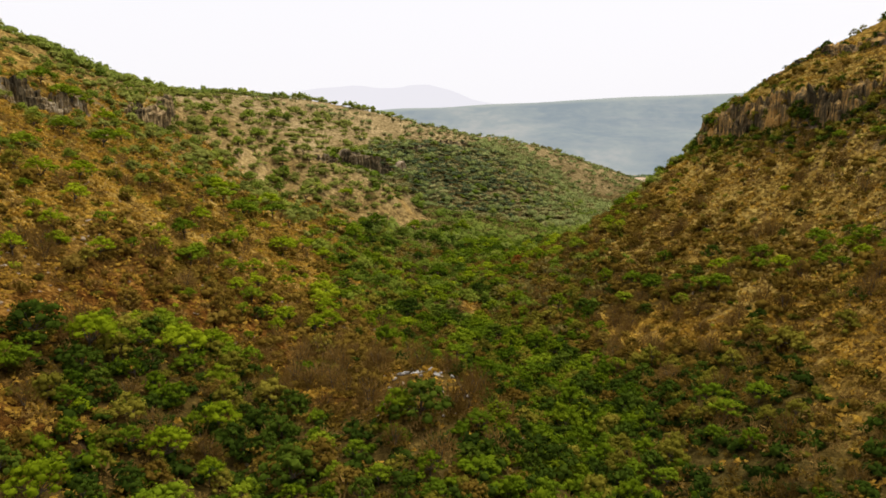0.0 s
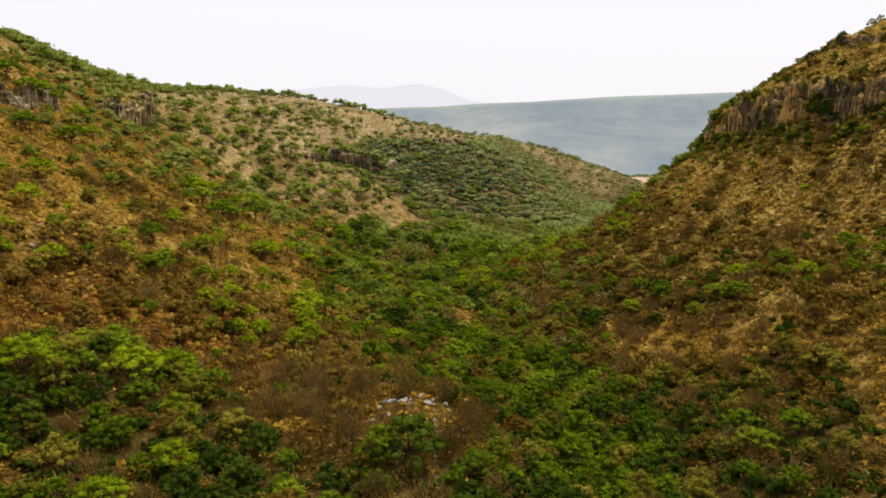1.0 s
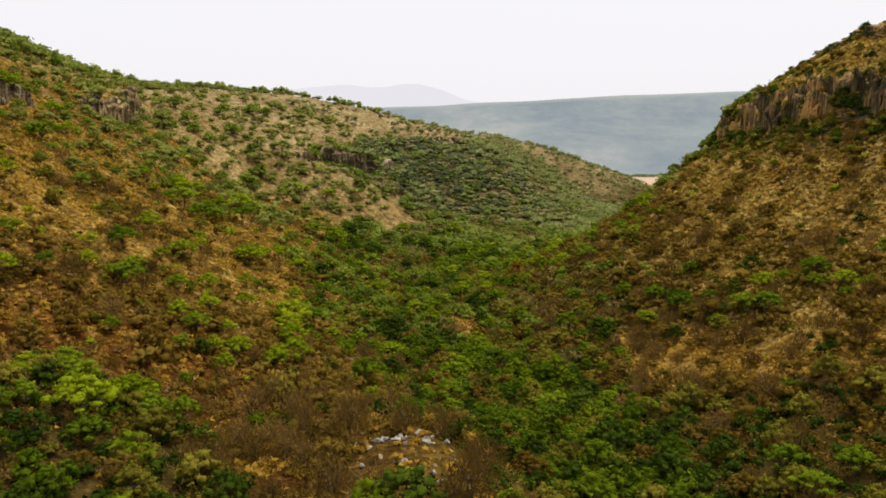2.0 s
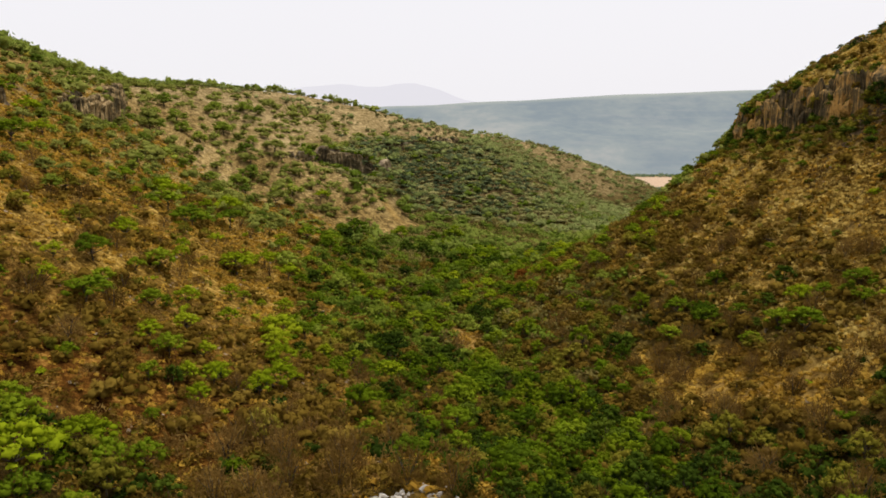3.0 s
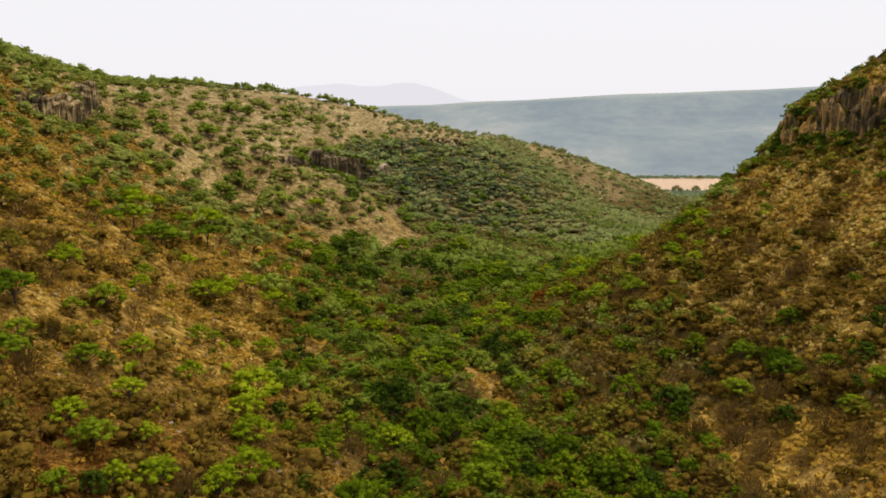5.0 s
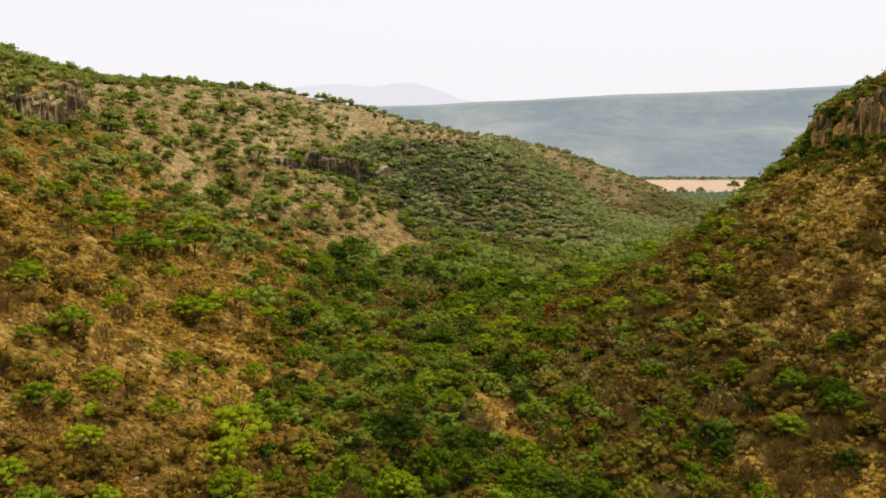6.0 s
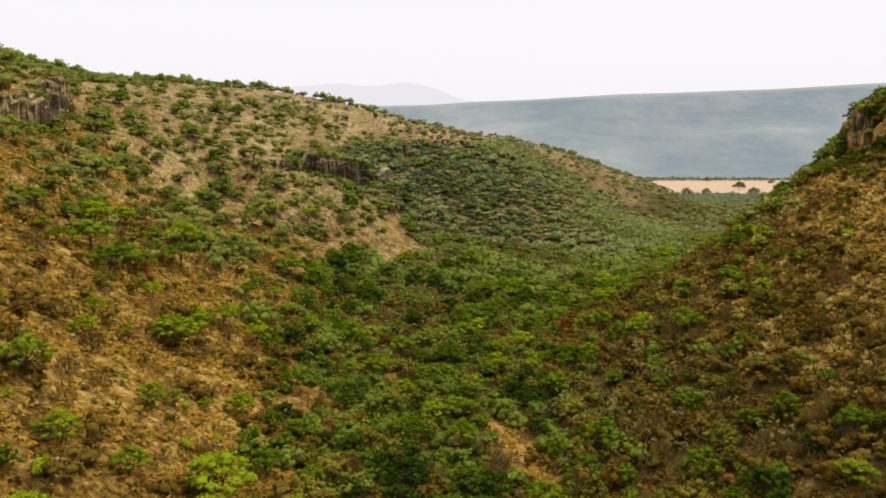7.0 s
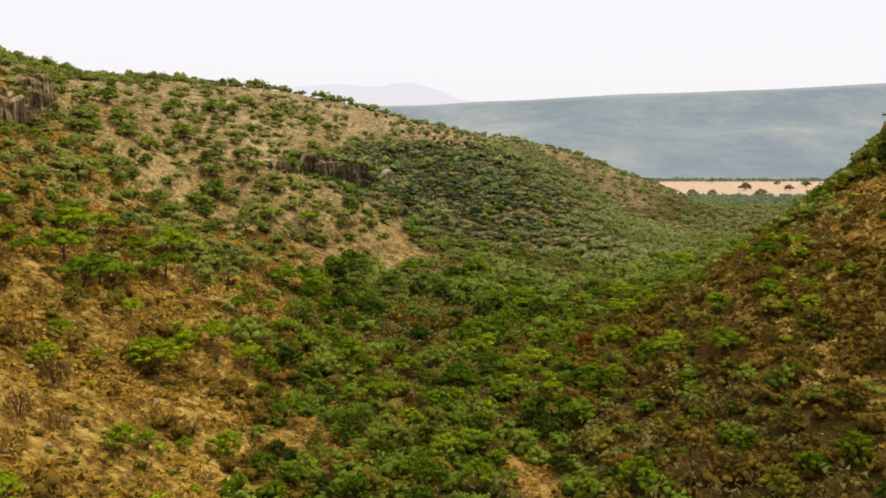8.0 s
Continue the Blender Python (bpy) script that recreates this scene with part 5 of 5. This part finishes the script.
# shrubs along the foot and the ledges of the right cliff, and yellowing grass on the slopes
foot = lambda x, y: np.maximum(beside_cliff(x, y, "right", -3.5, 2.6), 0.55 * beside_cliff(x, y, "right", -0.2, 0.8)) * (0.45 + 0.55 * smooth(-0.3, 0.3, value_noise(x / 4 + 20, y / 7)))
scrub("cliff_foot_shrubs", scatter(4200, 70, 98, 140, 264, foot, 201, 1.5), NEAR_CLOUDS, LEAF_OLIVE, 0.7, 2.0, 202, "olive shrubs crowding the foot of the cliff")
scrub("cliff_dark_shrubs", scatter(3200, 70, 98, 140, 264, foot, 203, 1.9), NEAR_CLOUDS, LEAF_DARK, 0.7, 2.2, 204, "dark green shrubs on the foot and ledges of the cliff")
ledges = lambda x, y: smooth(66, 72, land(x, y)) * smooth(0.0, 0.35, value_noise(land(x, y) / 3.2, y / 25 + 9))
scrub("upper_ledge_shrubs", scatter(4200, 84, 150, 120, 262, ledges, 205, 1.8), NEAR_CLOUDS, LEAF_DARK, 0.5, 1.4, 206, "dark shrubs in bands along the ledges above the cliff")
scrub("olive_grass", scatter(26000, -110, 98, 105, 270, lambda x, y: (0.4 * (x > 34) + 0.28 * (x < -20)) * hillside(x, y) * (1 - 0.8 * clearing(x, y)) * smooth(-0.3, 0.3, value_noise(x / 6 + 90, y / 6)), 207), TUFTS, LEAF_OLIVE, 0.6, 1.5, 208, "tussocks of yellowing olive grass on the slopes", "grass")
scrub("hump_scrub", scatter(1500, -30, 14, 72, 108, lambda x, y: 0.9 * hump(x, y) * (1 - 0.8 * clearing(x, y)) * (1 - stony(x, y)), 209, 1.3), FUZZ_CLOUDS, LEAF_BROWN, 0.6, 1.5, 210, "brown twiggy scrub over the stony hump")
for x, y in scatter(500, -28, 12, 76, 122, lambda x, y: np.maximum(hump(x, y) * (1 - stony(x, y)), bell(x, y, -14, 114, 9, 9)), 211, 3.2)[:26]:
    plant(BARES, x, y, random.uniform(0.8, 1.25))
for x, y in scatter(500, 30, 54, 118, 158, lambda x, y: clearing(x, y), 212, 3.4)[:24]:
    plant(BARES, x, y, random.uniform(0.6, 1.0))

scrub("clearing_grass", scatter(7000, 26, 60, 108, 168, lambda x, y: smooth(0.25, 0.7, clearing(x, y)) * (0.3 + 0.7 * smooth(-0.3, 0.3, value_noise(x / 3, y / 3))), 213), TUFTS, STRAW, 0.6, 1.5, 214, "golden dry grass tussocks in the open clearing", "grass")

TINY_CLOUDS = [bush_cloud(260 + k, 20, 0.2, 0.8, 2) for k in range(6)]
scrub("dwarf_scrub", scatter(15000, -115, 98, 95, 300, lambda x, y: 0.55 * hillside(x, y) * (1 - 0.6 * clearing(x, y)) * (0.3 + 0.7 * smooth(-0.3, 0.4, value_noise(x / 7 + 33, y / 7))), 217, 1.2), TINY_CLOUDS, LEAF_BROWN, 0.2, 0.7, 218, "low brown shrublets dotted over the dry slopes")
scrub("golden_grass", scatter(22000, 40, 98, 120, 262, lambda x, y: hillside(x, y) * (0.3 + 0.7 * smooth(-0.3, 0.3, value_noise(x / 4 + 12, y / 4))), 219), TUFTS, GOLDEN, 0.6, 1.7, 220, "golden dry grass on the steep slope under the cliff", "grass")

scrub("stream_bed_undergrowth", scatter(3000, -5, 36, 56, 180, lambda x, y: 0.9 * stream_wood(x, y), 221, 2.0), NEAR_CLOUDS, LEAF_GREEN, 1.0, 2.2, 222, "close green undergrowth along the stream bed")
for k, (x, y) in enumerate(free_of(scatter(900, -5, 36, 60, 172, stream_wood, 223, 3.6), STANDING, 2.8)[:70]):
    plant((BROADS, GREEN_THORNS, BROADS, DARKS)[k % 4], x, y, random.uniform(0.6, 1.0))

# thin scrub on the ground that the flight has left behind
scrub("rearward_scrub", scatter(3500, -70, 70, -60, 57, lambda x, y: 0.9 + 0 * x, 215, 2.2), DISTANT_CLOUDS, LEAF_OLIVE, 0.8, 1.9, 216, "dry olive scrub on the open ground before the thicket")

# ---- cliffs, boulders and far field trees ----
def buttress_mesh(seed, mat):
    """A block of cliff rock about 2 m wide and 8 m high: squarish plan, deep upright cracks, ledges and a broken top."""
    rng = np.random.RandomState(seed)
    n, rings = 18, 12
    ang = np.arange(n) * 2 * math.pi / n
    plan = 1.0 / (np.abs(np.cos(ang)) ** 4 + np.abs(np.sin(ang)) ** 4) ** 0.25
    facet = np.interp(np.arange(n), np.arange(0, n + 1, 2), rng.uniform(0.82, 1.16, n // 2 + 1))
    crack = np.ones(n)
    crack[rng.choice(n, 5, replace=False)] = rng.uniform(0.62, 0.8, 5)
    slope = rng.uniform(-0.16, 0.16, 2)
    v, f = [], []
    s, drift = 1.12, np.zeros(2)
    for k in range(rings):
        t = k / (rings - 1)
        if rng.rand() < 0.32:
            s *= rng.uniform(0.84, 0.97) if k > 1 else 1.0
        if rng.rand() < 0.22:
            facet = np.roll(facet, rng.randint(1, 4))
        drift = drift + rng.normal(size=2) * 0.035
        lip = 1.07 if k == rings - 2 else 0.8 if k == rings - 1 else 1.0
        for j in range(n):
            r = s * plan[j] * facet[j] * crack[j] * lip * rng.uniform(0.94, 1.06)
            x, y = drift[0] + r * math.cos(ang[j]), drift[1] + r * math.sin(ang[j])
            v.append((x, y, 8.0 * t * (1 + (slope[0] * x + slope[1] * y) * t) + (rng.uniform(-0.16, 0.16) if k else 0)))
    v.append((drift[0], drift[1], 8.15))
    for k in range(rings - 1):
        for j in range(n):
            a, b = k * n + j, k * n + (j + 1) % n
            f += [(a, b, b + n), (a, b + n, a + n)]
    top = (rings - 1) * n
    f += [(top + j, top + (j + 1) % n, len(v) - 1) for j in range(n)]
    return mesh_from("rock_buttress", v, f, mat)


BUTTRESSES = [buttress_mesh(200 + k, ROCK) for k in range(8)]
GREY_BUTTRESSES = [buttress_mesh(220 + k, ROCK_GREY) for k in range(8)]
BROWN_BUTTRESSES = [buttress_mesh(240 + k, ROCK_BROWN) for k in range(6)]


def rock_block(root, meshes, rng, x, y, foot, top, wide, deep, turn):
    ob = new("rock_buttress", meshes[rng.randint(len(meshes))])
    ob.parent = root
    ob.matrix_basis = Matrix.Translation(Vector((x, y, foot)) - root.matrix_basis.translation) @ Matrix.LocRotScale(
        None, Euler((rng.uniform(-0.05, 0.05), rng.uniform(-0.05, 0.05), turn)), (deep, wide, (top - foot) / 8.0))


def gully(y):
    """1 where a bushy gully breaks the right cliff."""
    return smooth(0.2, 0.45, value_noise(y / 7.0 + 3, 4.4 + 0 * np.asarray(y, float)))


def cliff(label, line, step, wide, seed, meshes, drop=0.0, back=2.2):
    """Rock buttresses closing the drop along a cliff line, in two rows, their tops level with the ledge above."""
    rng = np.random.RandomState(seed)
    ys, xs, side, _ = CLIFF_LINES[line]
    root = tagged(new("cliff"), label, "cliff", "cliffs of the valley")
    root.matrix_basis = Matrix.Translation((xs[0], ys[0], float(land(xs[0], ys[0]))))
    for row in range(2):
        y = ys[0] - 1.0 + 0.4 * step * row
        while y < ys[-1] + 1:
            w = wide * rng.uniform(0.65, 1.45)
            x = float(np.interp(y, ys, xs)) + side * ((-0.3 if row == 0 else 1.0) + rng.uniform(-0.5, 0.5))
            foot = min(float(land(x - side * 1.6, y)), float(land(x, y))) - 1.0
            top = float(land(x + side * back, y)) + (rng.uniform(-4.5, -0.6) if row == 0 else rng.uniform(-1.0, 0.2)) - drop * max(0.0, float(value_noise(y / 6.0 + seed, 0.5 * row)))
            if line == "right" and row == 0 and gully(y) > 0.5:
                top = foot
            if top - foot > 1.2:
                along = math.atan2(float(np.interp(y + 3, ys, xs) - np.interp(y - 3, ys, xs)), 6.0)
                rock_block(root, meshes, rng, x, y, foot, top, w, 0.8 * w, -along + rng.choice((0, math.pi)) + rng.uniform(-0.25, 0.25))
            y += w * step
    return root


cliff("stained ochre and grey cliff of upright rock buttresses", "right", 1.15, 1.1, 301, BUTTRESSES, 3.0)
cliff("dark stained rock band below the grassy crest", "crest", 1.3, 1.3, 302, BUTTRESSES, 1.5)
cliff("dark broken rock band on the upper hillside", "left_near", 1.35, 1.5, 305, GREY_BUTTRESSES, 2.0)
cliff("weathered brown cliff on the grassy hillside", "left_low", 1.2, 2.0, 303, BROWN_BUTTRESSES)
cliff("weathered brown cliff beside bushes below the crest", "left_high", 1.2, 1.9, 304, BROWN_BUTTRESSES)


def cross_cliff(label, line, step, wide, seed, back=2.5):
    """The same for a face that looks back up the valley."""
    rng = np.random.RandomState(seed)
    xs, ys, _ = CROSS_CLIFFS[line]
    root = tagged(new("cliff"), label, "cliff", "cliffs of the valley")
    root.matrix_basis = Matrix.Translation((xs[0], ys[0], float(land(xs[0], ys[0]))))
    for row in range(2):
        x = xs[0] - 0.5 + 0.5 * row
        while x < xs[-1] + 0.6:
            w = wide * rng.uniform(0.7, 1.4)
            y = float(np.interp(x, xs, ys)) + (-0.7 if row == 0 else 0.6) + rng.uniform(-0.5, 0.5)
            foot = min(float(land(x, y - 1.4)), float(land(x, y))) - 0.8
            top = float(land(x, y + back)) + (rng.uniform(-4.0, -0.5) if row == 0 else rng.uniform(-1.2, 0.2))
            if top - foot > 1.0:
                rock_block(root, GREY_BUTTRESSES, rng, x, y, foot, top, 0.8 * w, w, rng.choice((0, math.pi)) + rng.uniform(-0.3, 0.3))
            x += w * step
    return root


for x, y in scatter(2000, 74, 96, 150, 260, lambda x, y: beside_cliff(x, y, "right", -0.8, 1.2) * (0.15 + gully(y)), 225, 1.7)[:60]:
    plant((DARKS, OLIVES, DARKS, BROWNS)[random.randrange(4)], x, y, random.uniform(0.5, 0.95))

cross_cliff("dark rock wall overgrown with shrubs on the far hill", "far_wall", 1.2, 1.6, 306)
cross_cliff("low dark rock step beside scattered bushes", "far_step", 1.2, 1.2, 309)
cross_cliff("short rock face under the brow of the far hill", "far_ledge", 1.2, 1.1, 307)
cross_cliff("dark overhanging ledge on the far hill", "far_overhang", 1.2, 1.1, 308)

spur = tagged(new("rock_spur", buttress_mesh(251, STONE_TAN)), "tan rock spur jutting out beside the dark wall", "rock")
spur.matrix_basis = Matrix.LocRotScale((-20.5, 372.0, float(land(-20.5, 372.0)) - 2.0), Euler((0.22, -0.2, 0.5)), (2.9, 2.6, 0.85))


def boulder_mesh(seed, mat):
    rng = np.random.RandomState(seed)
    bm = bmesh.new()
    bmesh.ops.create_icosphere(bm, subdivisions=2, radius=1.0)
    ax = rng.uniform(0.6, 1.2, 3)
    cut = rng.normal(size=(8, 3))
    cut /= np.linalg.norm(cut, axis=1)[:, None]
    for v in bm.verts:
        c = np.array(v.co)
        for d in cut:
            over = float(c @ d) - 0.48
            if over > 0:
                c = c - d * over * 0.85
        c = c * ax * (1 + 0.08 * rng.normal())
        v.co = c
    me = bpy.data.meshes.new("boulder")
    bm.to_mesh(me)
    bm.free()
    me.materials.append(mat)
    return me


PALE = [boulder_mesh(400 + k, STONE_PALE) for k in range(5)]
TAN = [boulder_mesh(420 + k, STONE_TAN) for k in range(5)]


def boulder(meshes, x, y, size, label, group, rng):
    ob = tagged(new("boulder", meshes[rng.randint(len(meshes))]), label, "boulder", group)
    ob.matrix_basis = Matrix.LocRotScale((x, y, float(land(x, y)) + size * 0.12), Euler(tuple(rng.uniform(-0.4, 0.4, 2)) + (rng.uniform(0, 6.3),)), (size, size * rng.uniform(0.7, 1.2), size * rng.uniform(0.55, 0.9)))
    return ob


rng = np.random.RandomState(44)
for k in range(46):
    u = rng.uniform(0, 1)
    boulder(PALE, -6.5 + 7 * u + rng.normal() * 0.9, 92.5 + 2.6 * u + rng.normal() * 0.9, rng.uniform(0.2, 0.6), "pale weathered boulder on a stony scrub-covered hump", "boulders of the stony hump", rng)
for k in range(70):
    boulder(PALE if k % 3 else TAN, rng.normal(-1, 5), rng.uniform(79, 93), rng.uniform(0.15, 0.4), "small weathered boulder in brown scrub", "boulders of the stony hump", rng)
for k in range(4):
    boulder(PALE, 15 + rng.normal() * 0.5, 117 + rng.normal() * 0.5, rng.uniform(0.3, 0.5), "pale boulder between green valley bushes", "boulders of the valley", rng)
for x, y in scatter(1500, -110, -20, 80, 250, lambda x, y: 0.5 * hillside(x, y), 45)[:180]:
    boulder(TAN, x, y, 0.2 + 0.55 * rng.rand() ** 2, "tan boulder lying in dry grass on the slope", "boulders of the slopes", rng)
for x, y in scatter(600, 45, 84, 120, 245, lambda x, y: 0.4 + 0 * x, 46)[:70]:
    boulder(TAN, x, y, 0.2 + 0.4 * rng.rand() ** 2, "tan boulder lying in dry grass on the slope", "boulders of the slopes", rng)

stone_cloud = []
for k in range(4):
    r4 = np.random.RandomState(470 + k)
    base = np.array(((1, 0, 0), (0, 1, 0), (-1, 0, 0), (0, -1, 0), (0, 0, 0.8)), float) * r4.uniform(0.6, 1.2, (5, 1))
    tri = np.array(((0, 1, 4), (1, 2, 4), (2, 3, 4), (3, 0, 4)))
    corners = base[tri].reshape(-1, 3)
    flatn = np.cross(corners[1::3] - corners[::3], corners[2::3] - corners[::3])
    flatn /= np.linalg.norm(flatn, axis=1)[:, None]
    stone_cloud.append((corners, np.repeat(flatn, 3, axis=0)))
scrub("loose_stones", scatter(16000, -120, 90, 70, 330, lambda x, y: 0.7 * hillside(x, y) * smooth(-0.3, 0.5, value_noise(x / 11 + 60, y / 11)), 48), stone_cloud, STONE_TAN, 0.12, 0.45, 49, "loose tan stones strewn over the slopes", "stones")

# rust-red bush in the thicket
rust = tree_model("rust_red_bush", 501, 3.0, 1.9, LEAF_RUST, "round", 1500, 0.12, "rust-red dead leaves")
rust.matrix_basis = settle(rust, 24.3, 241.0, 1.3)
tagged(rust, "rust-red leafy bush among green valley trees", "bush")

# green bushes along the shoulder of the hill right of the stream bed
for x, y in scatter(700, 58, 92, 236, 262, lambda x, y: np.exp(-((y - 250) / 7.0) ** 2), 50, 3.2)[:60]:
    plant(FAR_BROADS if random.random() < 0.5 else GREEN_THORNS if random.random() < 0.6 else ACACIAS, x, y, random.uniform(0.45, 0.85))
for x, y in scatter(500, 80, 96, 240, 262, lambda x, y: 0.9 + 0 * x, 52, 2.6)[:34]:
    plant((FAR_BROADS, DARKS, OLIVES)[random.randrange(3)], x, y, random.uniform(0.35, 0.7))
plant(DARKS, 89.5, 248.0, 0.85)
for x, y in scatter(500, 46, 66, 196, 236, lambda x, y: np.exp(-((x - 42 - 0.35 * (y - 196)) / 4.0) ** 2), 51, 3.4)[:30]:
    plant(ACACIAS if random.random() < 0.5 else OLIVES, x, y, random.uniform(0.45, 0.8))

# single trees on the pale field beyond the valley
FIELD_TREES = [tree_model("field_tree", 520 + k, 8.0, 5.5, LEAF_HAZE_GREY, "round", 420, 0.6) for k in range(3)]
for ob in FIELD_TREES:
    tagged(ob, "single rounded tree on a pale harvested field", "tree", "field trees")
for x, y, s in ((318, 872, 1.15), (303, 800, 1.0), (362, 868, 0.9), (408, 925, 1.0), (392, 960, 0.7), (236, 790, 1.0), (258, 800, 0.9), (335, 1010, 0.8), (470, 900, 1.0), (515, 870, 0.9), (565, 930, 1.1), (440, 840, 0.9)):
    plant(FIELD_TREES, x, y, s)
scrub("field_edge_trees", scatter(2600, 90, 760, 1022, 1046, lambda x, y: 0.6 + 0 * x, 53, 5.0), FAR_CLOUDS, FAR_TREES, 2.0, 4.5, 54, "line of trees along the far edge of the field", "trees")
scrub("valley_mouth_trees", scatter(5000, 150, 620, 690, 800, lambda x, y: 0.75 * smooth(690, 720, y), 55, 4.6), DISTANT_CLOUDS, FAR_TREES, 2.0, 4.0, 56, "woods at the mouth of the valley before the field", "woods")
